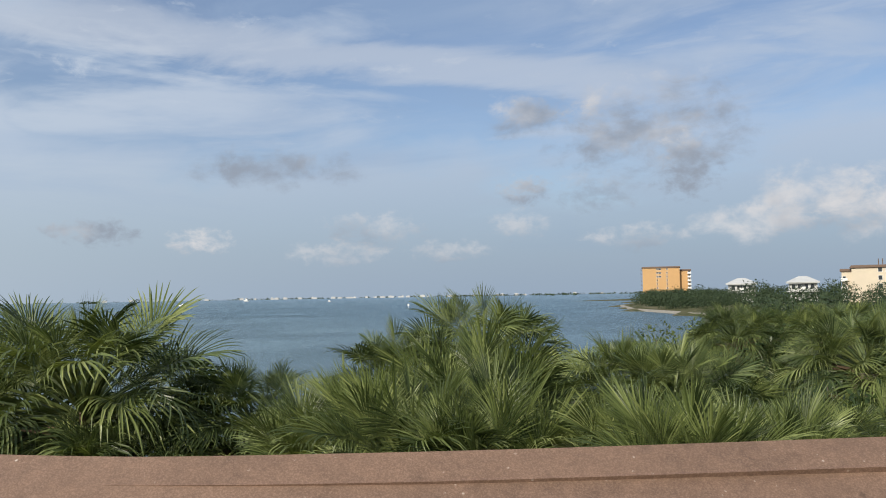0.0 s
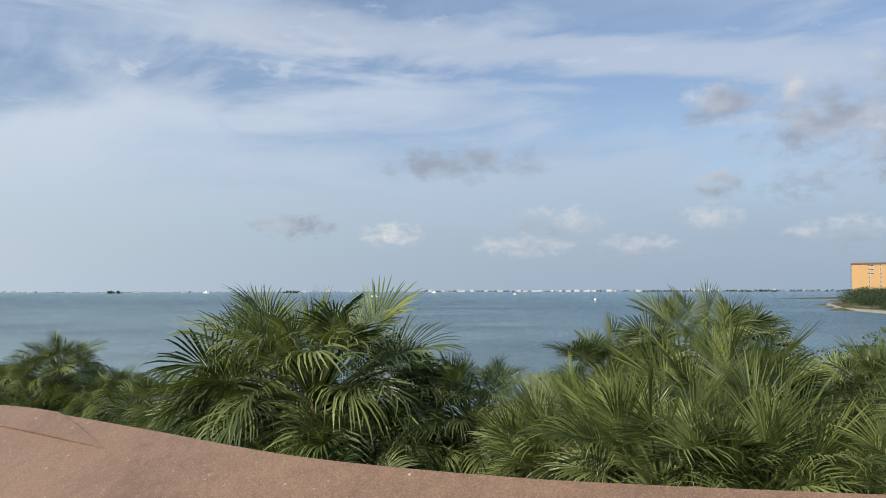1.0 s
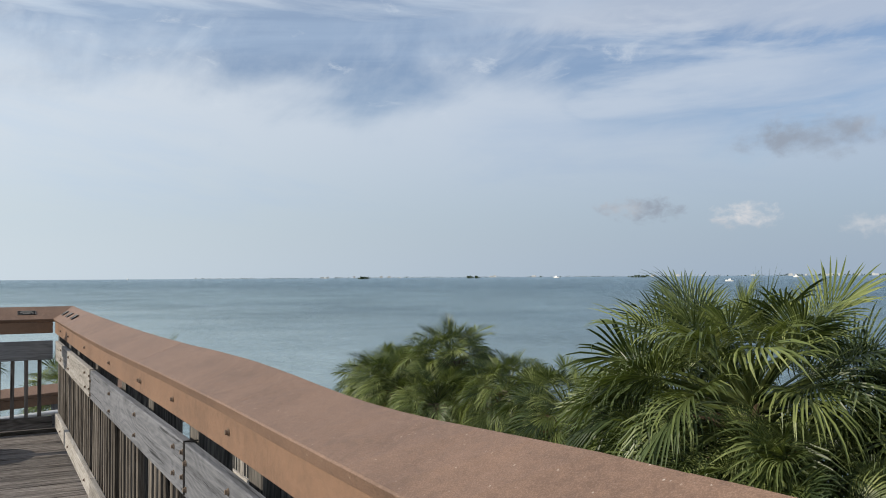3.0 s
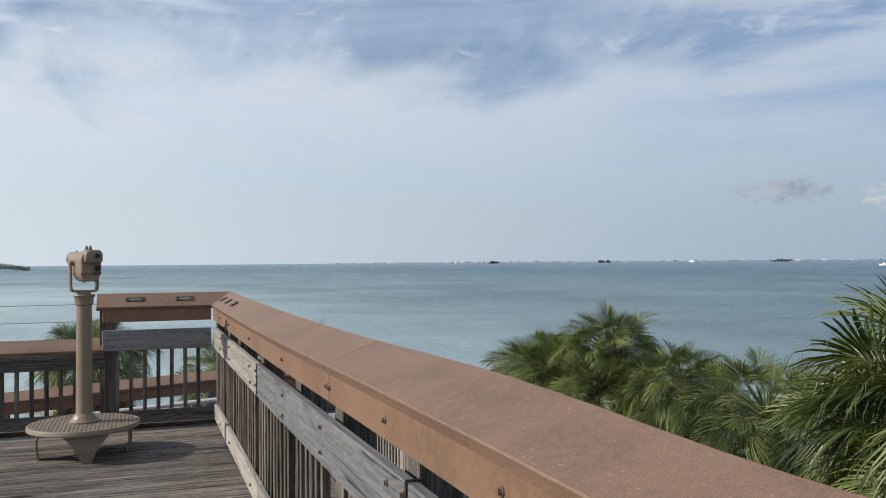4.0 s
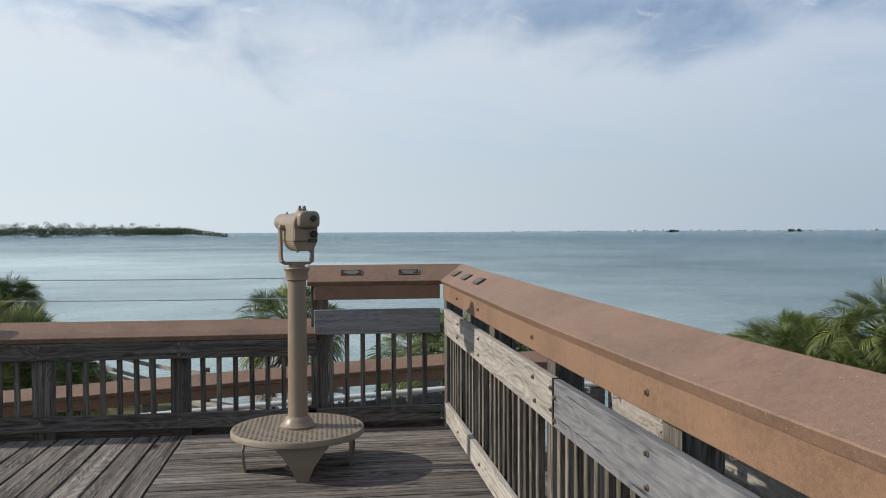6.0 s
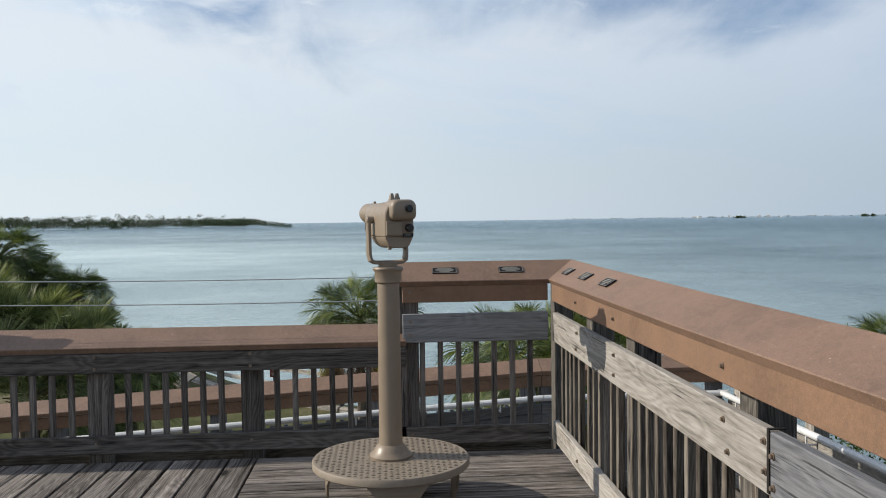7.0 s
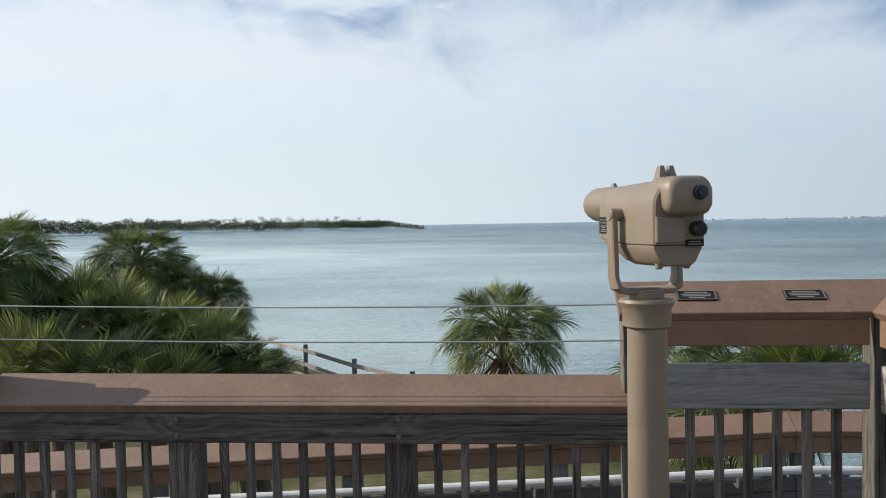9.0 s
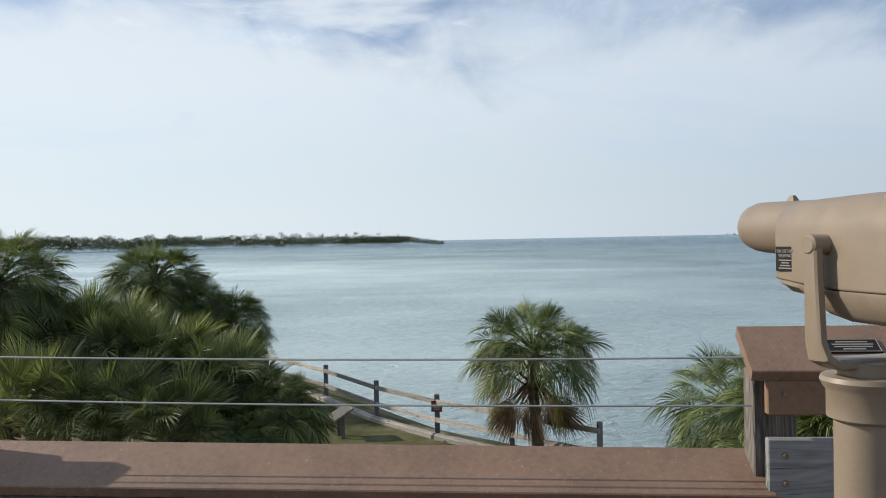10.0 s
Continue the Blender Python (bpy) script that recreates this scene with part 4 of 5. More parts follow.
def build_ramp():
    ramp = thing("ramp_floor", "weathered plank ramp beside the deck", "ramp floor", kind="structure")
    y = -6.4
    while y < RAMP_Y:
        z = min(LAND, -0.26 + (y + 6.4) / 7.3 * 0.435) - 1.09
        board("plank", (-11.2, y, z), (-13.0, y, z), 0.135, 0.038, WOOD_DECK, ramp)
        y += 0.142
    x = -11.1
    while x < -3.4:
        z = LAND - 1.09 + (x + 11.1) * 0.019
        board("plank", (x, 0.95, z), (x, RAMP_Y + 0.02, z), 0.135, 0.038, WOOD_DECK, ramp)
        x += 0.142


build_ramp()

# ---- palms ----
LEAVES = {}


def fan_leaf(key, rise, sag, n, spread, petiole, blade, droop, fold, material, seed):
    """A costapalmate fan frond that leaves the heart along +x at the angle rise. The stalk and the midrib bow under
    their weight by sag; strap-like segments stand along the midrib and hang at their tips."""
    r = random.Random(seed)
    vs, fs = [], []
    ey = Vector((0, 1, 0))

    def way(deg):
        a = radians(deg)
        return Vector((math.cos(a), 0, math.sin(a)))

    # stalk, then the midrib that goes on into the blade
    stalk, steps = [Vector((0, 0, 0))], 5
    for i in range(steps):
        stalk.append(stalk[-1] + way(rise - 0.45 * sag * ((i + 0.5) / steps) ** 2) * petiole / steps)
    for i, p in enumerate(stalk):
        w = 0.017 - 0.007 * i / steps
        up = Vector((-way(rise).z, 0, way(rise).x))
        vs += [tuple(p + ey * w), tuple(p + up * w * 0.5), tuple(p - ey * w), tuple(p - up * w * 0.7)]
        if i:
            b = 4 * i
            fs += [(b - 4 + j, b - 4 + (j + 1) % 4, b + (j + 1) % 4, b + j) for j in range(4)]
    rib, tilt = [stalk[-1]], []
    for i in range(7):
        a = rise - sag * (0.45 + 0.55 * i / 6)
        tilt.append(a)
        rib.append(rib[-1] + way(a) * 0.40 * blade / 6)
    for i in range(n):
        f = (i + 0.5) / n * 2 - 1                   # -1 and 1 beside the stalk, 0 at the tip
        a = radians(spread * math.copysign(abs(f) ** 0.9, f) + r.uniform(-2.2, 2.2))
        u = (1 - abs(f)) * 6
        k = min(5, int(u))
        base = rib[k].lerp(rib[k + 1], u - k)
        ec = way(tilt[min(6, k)])
        en = Vector((-ec.z, 0, ec.x))
        d = (ec * math.cos(a) + ey * math.sin(a) + en * fold * abs(math.sin(a)) ** 0.8).normalized()
        wd = d.cross(en if abs(d.dot(en)) < 0.9 else ec).normalized()
        nn = wd.cross(d).normalized()
        R = blade * (0.78 - 0.20 * abs(f) ** 2) * r.uniform(0.88, 1.08)
        dr = droop * r.uniform(0.55, 1.5)
        half = R * math.tan(radians(spread / n)) * 0.52
        o = len(vs)

        def at(q, side, lift):
            p = base + d * (R * q * (1 - 0.35 * min(1.2, dr) * q ** 3)) + Vector((0, 0, -R * dr * q ** 2.8))
            return tuple(p + wd * half * side + nn * half * lift)
        vs.append(at(0, 0, 0))
        for q, w in ((0.30, 0.70), (0.56, 0.80), (0.80, 0.48)):
            vs += [at(q, w, 0.45 * w), at(q, 0, 0), at(q, -w, 0.45 * w)]
        vs.append(at(1.0, r.uniform(-0.3, 0.3), 0))
        fs += [(o, o + 2, o + 1), (o, o + 3, o + 2)]
        for j in (1, 4):
            fs += [(o + j, o + j + 1, o + j + 4, o + j + 3), (o + j + 1, o + j + 2, o + j + 5, o + j + 4)]
        fs += [(o + 7, o + 8, o + 10), (o + 8, o + 9, o + 10)]
    me = bpy.data.meshes.new("frond")
    me.from_pydata(vs, [], fs)
    me.materials.append(material)
    LEAVES[key] = me


# angle of rise, sag, half spread, droop of the tips, fold of the blade
CLASSES = {"spear": (78, 10, 62, 0.06, 0.55), "young": (60, 26, 92, 0.18, 0.55), "upper": (41, 38, 104, 0.32, 0.48),
           "full": (20, 46, 108, 0.46, 0.42), "level": (-2, 46, 108, 0.58, 0.36), "hang": (-26, 38, 100, 0.62, 0.28), "low": (-46, 28, 88, 0.55, 0.20)}
for tone in (0, 1, 2):
    for kind, (rise, sag, spread, droop, fold) in CLASSES.items():
        for q in range(3):
            fan_leaf((kind, tone, q), rise, sag * (0.8 + 0.25 * q), 42, spread, 0.50, 0.47, droop * (0.75 + 0.3 * q), fold, FROND[tone], 10 + q)
for q in range(3):
    fan_leaf(("old", 0, q), -38, 40, 26, 100, 0.50, 0.40, 0.55, 0.12, FROND_OLD, 40 + q)
    fan_leaf(("dead", 0, q), -58, 24, 20, 52, 0.44, 0.44, 0.35, -0.10, FROND_DEAD, 50 + q)
    for tone in (0, 2):
        fan_leaf(("spray", tone, q), 68 - 14 * q, 14 + 10 * q, 40, 68 + 9 * q, 0.42, 0.58, 0.10 + 0.10 * q, 0.60, FROND[tone], 60 + q)


def palm(x, y, z, r, look_kind, group="", dense=36):
    """A cabbage palm whose crown's heart is at z. look_kind: 0 green, 1 dark, 2 with yellowed fronds, 3 with a dead
    skirt, 4 upright, its colour paled as if sunlit, 5 green and upright.
    """
    rg = random.Random(int(abs(x * 131 + y * 57) * 10))
    words = {0: "green cabbage palm with dense drooping fan fronds", 1: "dark green cabbage palm standing near the shore", 2: "green cabbage palm with some yellowed hanging fronds", 3: "green cabbage palm with a skirt of dead brown fronds",
             4: "green cabbage palm in pale sunlit colours with long glossy upright fronds", 5: "young green cabbage palm with stiff upright fronds"}[look_kind]
    g = ground_z(x, y)
    ob = thing("palm_tree", words, "palm tree", (x, y, g), group)
    h = z - g
    bm = bmesh.new()
    n = 9
    bend = [(0.12 * math.sin(i * 0.5) * (1 - i / 8) * rg.uniform(0.6, 1), 0.08 * math.sin(i * 0.8) * (1 - i / 8), (h + 0.05) * i / (n - 1) - 0.2 * (i == 0)) for i in range(n)]
    tube(bm, bend, [0.16 - 0.04 * math.sin(i / (n - 1) * 3.1) + rg.uniform(-0.01, 0.01) for i in range(n)], 10)
    part("trunk", bm, TRUNK, ob)
    # split leaf bases and brown fibre under the crown
    bm = bmesh.new()
    for i in range(30):
        a, q = i * 2.4, h - 0.02 - 0.5 * r * rg.random()
        c, s = math.cos(a), math.sin(a)
        ln = r * rg.uniform(0.14, 0.40)
        tube(bm, [(0.10 * c, 0.10 * s, q), (0.10 * c + 0.55 * ln * c, 0.10 * s + 0.55 * ln * s, q + 0.4 * ln), (0.1 * c + ln * c, 0.1 * s + ln * s, q + 0.5 * ln)], [0.035, 0.022, 0.010], 4)
    part("leaf_base", bm, FROND_DEAD, ob, "dry brown split leaf bases")
    tone = 2 if look_kind == 4 else 0
    for i in range(dense):
        f = (i + 0.5) / dense
        az = i * 137.5 + rg.uniform(-18, 18)
        tn = rg.choice((0, 1)) if look_kind == 1 else tone if look_kind in (4, 5) else rg.choice((0, 0, 0, 1))
        if look_kind in (4, 5):
            kind, tn = ("spray", tone) if f < 0.72 else ("upper", tone)
        else:
            kind = "spear" if f < 0.04 else "young" if f < 0.16 else "upper" if f < 0.34 else "full" if f < 0.54 else "level" if f < 0.72 else "hang" if f < 0.89 else "low"
        if look_kind == 2 and f > 0.74 and rg.random() < 0.5:
            kind, tn = "old", 0
        if look_kind == 3 and f > 0.66:
            kind, tn = ("dead", 0) if rg.random() < 0.8 else ("old", 0)
        if look_kind in (0, 2) and f > 0.90 and rg.random() < 0.6:
            kind, tn = "dead", 0
        fr = new("frond", LEAVES[(kind, tn, rg.randrange(3))])
        fr.parent = ob
        s = r * rg.uniform(0.86, 1.12) * {"spear": 0.70, "young": 0.78, "upper": 0.88, "full": 0.97, "hang": 1.04, "dead": 0.9}.get(kind, 1.0)
        up = 0.10 * r * (1 - 2 * f) - (0.22 * r if look_kind == 3 and kind == "dead" else 0)
        fr.matrix_basis = Matrix.Translation((0, 0, h + up)) @ pose(0, 0, 0, 0, 0, az) @ pose(0, 0, 0, rg.uniform(-48, 48), rg.uniform(-12, 12), 0) @ Matrix.Scale(s, 4)
    return ob


PALMS_A = [
    (-6.55, 5.75, 0.34, 1.84, 0),
    (-5.25, 6.60, 0.20, 1.05, 0),
    (-10.11, 6.50, -0.26, 1.10, 0),
    (-7.75, 6.10, 0.16, 1.25, 0),
    (-5.75, 5.35, -0.15, 1.10, 2),
]
PALMS_B = [
    (-3.58, 8.40, 0.72, 1.25, 0),
    (-4.40, 8.00, 0.45, 1.10, 0),
    (-2.76, 7.40, 0.22, 0.85, 2),
    (-2.90, 4.30, 0.42, 0.68, 5),
    (-2.12, 3.95, 0.52, 0.75, 5),
    (-1.66, 4.05, 0.46, 0.72, 5),
    (-3.30, 5.40, 0.40, 0.72, 5),
    (-2.30, 5.30, 0.55, 0.85, 5),
]
PALMS_C = [
    (-1.59, 6.50, 0.62, 0.85, 2),
    (-1.15, 6.00, 0.62, 0.85, 0),
    (-0.61, 3.60, 0.62, 0.56, 5),
    (-0.30, 3.90, 0.62, 0.52, 5),
    (-0.95, 4.10, 0.58, 0.60, 5),
    (-0.22, 4.80, 0.55, 0.60, 0),
    (0.15, 4.90, 0.58, 0.60, 0),
    (0.11, 8.50, 0.72, 0.95, 3),
    (-1.71, 14.00, 0.66, 0.95, 0),
    (-0.26, 14.00, 0.68, 0.95, 0),
    (-1.15, 18.00, 0.50, 0.95, 0),
]
PALMS_S = [
    (-15.77, 7.90, -0.10, 1.20, 0),
    (-18.14, 7.60, -0.80, 1.35, 0),
    (-13.78, 7.90, -0.45, 1.05, 0),
    (-15.23, 7.30, -0.80, 1.15, 0),
    (-16.90, 7.40, -0.70, 1.20, 2),
]
PALMS_D = [
    (-35.00, -13.70, 0.36, 2.00, 1),
    (-34.50, -10.93, -0.90, 1.50, 1),
    (-35.20, -12.50, -0.60, 1.70, 1),
    (-21.00, -9.75, 1.00, 1.30, 0),
    (-28.30, -1.26, -1.18, 1.85, 3),
]
PALMS_F = [
    (-21.24, -9.72, -0.20, 1.30, 4),
    (-21.60, -9.05, -0.25, 1.35, 4),
    (-21.60, -8.17, -0.50, 1.35, 4),
    (-21.72, -7.34, -0.70, 1.30, 4),
    (-21.72, -6.47, -0.95, 1.25, 4),
    (-21.90, -5.80, -1.10, 1.15, 0),
    (-19.96, -8.55, -1.00, 1.30, 4),
    (-20.20, -7.63, -1.20, 1.30, 4),
    (-20.44, -6.69, -1.35, 1.25, 4),
    (-20.92, -5.90, -1.50, 1.20, 0),
    (-21.70, -5.40, -1.30, 1.10, 2),
]
PALMS_G = [
    (-20.20, 1.62, -0.92, 1.35, 0),
    (-19.50, 2.20, -0.75, 1.40, 0),
    (-19.00, 2.86, -0.95, 1.30, 5),
]
SHRUBS = [
    (-1.17, 12.45, 0.54, 1.6),
    (-2.47, 13.78, 0.68, 1.2),
    (-0.54, 10.99, 0.53, 1.4),
    (-1.49, 10.9, 0.52, 1.2),
    (-0.12, 13.0, 0.68, 1.5),
    (-3.37, 14.62, 0.72, 0.8),
    (-1.09, 16.97, 0.62, 1.8),
    (-0.91, 8.96, 0.54, 1.0),
    (-0.0, 9.5, 0.45, 1.0),
    (-2.41, 11.76, 0.57, 1.0),
    (-15.60, 6.40, -1.70, 1.7),
    (-13.40, 5.60, -1.60, 1.8),
    (-11.20, 5.20, -1.40, 1.8),
    (-9.20, 5.00, -1.10, 1.8),
    (-7.20, 4.70, -0.90, 1.8),
    (-5.40, 4.60, -0.70, 1.7),
    (-3.90, 4.40, -0.40, 1.5),
    (-10.30, 6.80, -1.30, 1.6),
    (-17.60, 5.60, -1.90, 1.7),
    (-0.75, 5.10, 0.40, 1.0),
    (0.10, 6.40, 0.62, 1.1),
    (-0.70, 7.60, 0.72, 1.0),
]
FENCE = [
    (-40.96, -11.96, -3.85),
    (-36.91, -8.5, -3.85),
    (-33.62, -6.09, -3.85),
    (-31.44, -3.97, -3.85),
    (-29.76, -1.86, -3.85),
    (-27.99, 0.22, -3.85),
]

for group, count, trees in (("palms beyond the side railing", 112, PALMS_A + PALMS_B + PALMS_C), ("palms by the water", 130, PALMS_S + PALMS_D),
                            ("palms beyond the end railing", 80, PALMS_F), ("palms below the ramp", 76, PALMS_G)):
    for p in trees:
        palm(*p, group, 56 if p[4] == 5 else 130 if p[4] == 3 or p[3] == 1.84 else 78 if p[4] == 4 else count)


# ---- shrubs and woods ----
def leaf_cloud(blobs, size, per, seed, squash=0.75):
    """Verts and faces of many small leaf quads spread through rounded clumps."""
    rg = np.random.RandomState(seed)
    vs, fs = [], []
    for bx, by, bz, br in blobs:
        k = int(per * br * br / (size * size))
        d = rg.normal(size=(k, 3))
        d /= np.linalg.norm(d, axis=1)[:, None]
        rad = br * (0.55 + 0.5 * rg.rand(k, 1) ** 0.6) * (1 + 0.18 * np.sin(d[:, :1] * 5 + bx) * np.cos(d[:, 1:2] * 4 + by))
        c = d * rad * (1, 1, squash) + (bx, by, bz)
        u = rg.normal(size=(k, 3))
        u /= np.linalg.norm(u, axis=1)[:, None]
        w = np.cross(u, d + 0.6 * rg.normal(size=(k, 3)))
        w /= np.linalg.norm(w, axis=1)[:, None] + 1e-9
        s = size * rg.uniform(0.6, 1.3, (k, 1))
        o = len(vs) * 1
        q = np.stack([c - u * s, c + w * s * 0.45, c + u * s, c - w * s * 0.45], 1).reshape(-1, 3)
        vs.extend(map(tuple, q))
        fs.extend((o + 4 * i, o + 4 * i + 1, o + 4 * i + 2, o + 4 * i + 3) for i in range(k))
    return vs, fs


def cloud_part(name, vs, fs, material, parent=None):
    me = bpy.data.meshes.new(name)
    me.from_pydata(vs, [], fs)
    me.materials.append(material)
    ob = new(name, me)
    if parent:
        ob.parent = parent
    return ob


def shrub(x, y, z, r):
    g = ground_z(x, y)
    ob = thing("shrub", "dense leafy green shrub among the palms", "shrub", (x, y, g), "shrubs beyond the side railing")
    rg = random.Random(int(abs(x * 77 + y * 31)))
    h = z - g
    blobs = []
    for i in range(11):
        a, q = rg.uniform(0, 6.28), r * rg.uniform(0.1, 0.8)
        bz = h - 0.55 * r + rg.uniform(-1.4, 0.55) * r
        br = r * rg.uniform(0.3, 0.5)
        blobs.append((q * math.cos(a), q * math.sin(a), bz, br))
    bm = bmesh.new()
    for b in blobs:
        tube(bm, [(0, 0, 0), (b[0] * 0.4, b[1] * 0.4, b[2] * 0.5), b[:3]], [0.05, 0.03, 0.01], 6)
    part("stem", bm, TRUNK, ob)
    cloud_part("foliage", *leaf_cloud(blobs, 0.036, 2.6, 3), SHRUB, ob)


for s in SHRUBS:
    shrub(*s)


def bearing(yaw, dist):
    return -math.sin(radians(yaw)) * dist, math.cos(radians(yaw)) * dist


def build_woods():
    rg = random.Random(21)
    blobs = []
    for i in range(330):   # nearer woods behind the shrubs
        d = 19 + 80 * rg.random() ** 1.3
        yaw = rg.uniform(-18, 11.5)
        x, y = bearing(yaw, d)
        if seg_dist(x, y) > 1.5:
            blobs.append((x, y, -1.50 - d * 0.003 + rg.uniform(-1.2, 0.5), rg.uniform(1.3, 2.4)))
    tagged(cloud_part("woods", *leaf_cloud(blobs, 0.10, 1.7, 5), SHRUB), "dense green coastal woods", "woods", kind="stuff")
    blobs = []
    for i in range(900):   # woods on the point
        d, yaw = 100 + 480 * rg.random() ** 0.8, rg.uniform(-16, 14.4)
        if i > 560:
            d, yaw = rg.uniform(290, 600), rg.uniform(7, 14.4)
        x, y = bearing(yaw, d)
        if seg_dist(x, y) > 7:
            near = d < 240
            blobs.append((x, y, -2.2 + (1.3 if yaw < 6 and not near else 0) + rg.uniform(-1.6, 1.8) * (0.6 if near else 1), rg.uniform(3.0, 5.2) * (0.62 if near else 1)))
    tagged(cloud_part("woods", *leaf_cloud(blobs, 0.34, 1.7, 6), MANGROVE), "dark green wooded point beyond the bay", "woods", kind="stuff")
    blobs = []
    for i in range(420):   # long island
        t = (i + rg.random()) / 420
        d = 1450 - 500 * t ** 0.7 + rg.uniform(0, 60)
        x, y = bearing(98.5 + 34 * t, d)
        blobs.append((x, y, SEA + 4.5 + rg.uniform(1.0, 8.0) * (0.55 + t), rg.uniform(6, 10.5)))
    for i in range(110):
        t = rg.random()
        x, y = bearing(100.5 + 30 * t, 1500 - 400 * t)
        blobs.append((x, y, SEA + 15.5 + rg.uniform(-3, 4.5), rg.uniform(2.5, 5.5)))
    for i in range(70):
        t = (i + rg.random()) / 70
        x, y = bearing(96.35 + 6.0 * t, 1080 + rg.uniform(0, 40))
        blobs.append((x, y, SEA + 1.0 + 6.0 * math.sin(min(1, t * 1.8) * 1.57) + rg.uniform(-0.6, 0.8), 3.6 + 2.0 * min(1, t * 2)))
    tagged(cloud_part("woods", *leaf_cloud(blobs, 1.05, 2.2, 7, 0.7), MANGROVE), "low dark green mangrove island across the water", "woods", kind="stuff")
    blobs = []
    for i in range(900):   # far shore
        yaw = rg.uniform(-8, 78)
        d = 4300 + rg.uniform(-150, 150) - (700 if 12 < yaw < 24 else 0)
        x, y = bearing(yaw, d)
        f = 0.85 if yaw < 40 else 0.2
        blobs.append((x, y, SEA + 1 + rg.uniform(-2, 2) * f, rg.uniform(8, 13) * (0.35 + 0.65 * f)))
    for yaw, wd in ((18.2, 1.7), (67.0, 0.35), (59.6, 0.35), (48.7, 0.6), (24.5, 0.8)):
        for i in range(26):
            x, y = bearing(yaw + rg.uniform(-wd, wd), 2600)
            blobs.append((x, y, SEA + 3, rg.uniform(4, 8)))
    tagged(cloud_part("woods", *leaf_cloud(blobs, 4.0, 1.6, 8, 0.6), MANGROVE), "thin dark line of trees on the far shore", "woods", kind="stuff")


build_woods()


# ---- shore fence and signs ----
def build_fence():
    fence = thing("shore_fence", "weathered split-rail timber fence along the shore", "fence")
    pts = [Vector((x, y, max(ground_z(x, y), -4.3))) for x, y, z in FENCE]
    for p in pts:
        board("post", p + Vector((0, 0, -0.4)), p + Vector((0, 0, 1.12)), 0.13, 0.13, WOOD_GREY, fence, up=(1, 0, 0))
    for a, b in zip(pts, pts[1:]):
        for z in (0.42, 0.92):
            board("rail", a + Vector((0.08, 0, z)), b + Vector((0.08, 0, z)), 0.045, 0.13, WOOD_TAN, fence)
    bulk = thing("timber_bulkhead", "weathered timber log edging along the shore", "edging")
    for a, b in zip(pts, pts[1:]):
        board("log", a + Vector((0.5, 0, 0.02)), b + Vector((0.5, 0, 0.02)), 0.22, 0.26, WOOD_TAN, bulk, chamfer=0.05)
    sign = thing("warning_sign", "small red-brown sign fixed to a fence post", "sign", pts[3] + Vector((0.09, 0, 0.80)))
    bm = bmesh.new()
    slab(bm, 0, 0.012, -0.15, 0.15, -0.15, 0.15)
    part("sign_board", bm, plain("sign_brown", (0.17, 0.035, 0.025), 0.5), sign)
    bm = bmesh.new()
    for z, w in ((0.07, 0.14), (-0.03, 0.22), (-0.08, 0.18)):
        slab(bm, 0.012, 0.015, -w / 2, w / 2, z - 0.02, z + 0.02)
    part("lettering", bm, SILVER, sign)
    panel = thing("information_panel", "tilted brown interpretive panel on two timber posts", "information panel", (-31.05, -6.6, ground_z(-31.05, -6.6)), rz=-152)
    for x in (-0.2, 0.2):
        board("post", panel.matrix_basis @ Vector((x, 0, -0.3)), panel.matrix_basis @ Vector((x, 0, 0.62)), 0.09, 0.09, WOOD_DARK_SHADED, panel, up=(1, 0, 0))
    tilt = Matrix.Translation((0, 0, 0.68)) @ Matrix.Rotation(radians(-30), 4, "X")
    bm = bmesh.new()
    slab(bm, -0.40, 0.40, -0.30, 0.30, -0.025, 0.025, tilt)
    part("panel_frame", bm, WOOD_DARK_SHADED, panel)
    bm = bmesh.new()
    slab(bm, -0.35, 0.35, -0.25, 0.25, 0.025, 0.032, tilt)
    part("panel_face", bm, plain("faded_panel", (0.075, 0.068, 0.055), 0.5), panel)


build_fence()

# ---- buildings on the point ----
STUCCO_ORANGE = plain("orange_stucco", (0.50, 0.30, 0.13), 0.85, vary=0.06, scale=0.3)
STUCCO_CREAM = plain("cream_stucco", (0.58, 0.50, 0.38), 0.85, vary=0.06, scale=0.3)
STUCCO_WHITE = plain("white_stucco", (0.50, 0.50, 0.48), 0.8, vary=0.06, scale=0.3)
ROOF_BROWN = plain("brown_roof", (0.13, 0.085, 0.06), 0.8, vary=0.15, scale=0.5)
ROOF_GREY = plain("pale_metal_roof", (0.48, 0.49, 0.48), 0.5, vary=0.08, scale=0.5)
PANE = plain("dark_window_glass", (0.03, 0.035, 0.04), 0.1, vary=0.1)
FRAME_WHITE = plain("white_frames", (0.75, 0.74, 0.7), 0.6, vary=0.05)


def block(house, x0, x1, y0, y1, z1, wall_mat, roof_mat, hip=0.0, over=0.6):
    bm = bmesh.new()
    slab(bm, x0, x1, y0, y1, -1.5, z1)
    part("wall", bm, wall_mat, house)
    bm = bmesh.new()
    lo = [(x0 - over, y0 - over, z1), (x1 + over, y0 - over, z1), (x1 + over, y1 + over, z1), (x0 - over, y1 + over, z1)]
    cx, cy = (x0 + x1) / 2, (y0 + y1) / 2
    k = 0.25 if hip else 0.97
    hi = [(cx + (x - cx) * k, cy + (y - cy) * k, z1 + (hip or 1.0)) for x, y, z in lo]
    loft(bm, [lo, [(x, y, z + 0.25) for x, y, z in lo], hi])
    part("roof", bm, roof_mat, house)


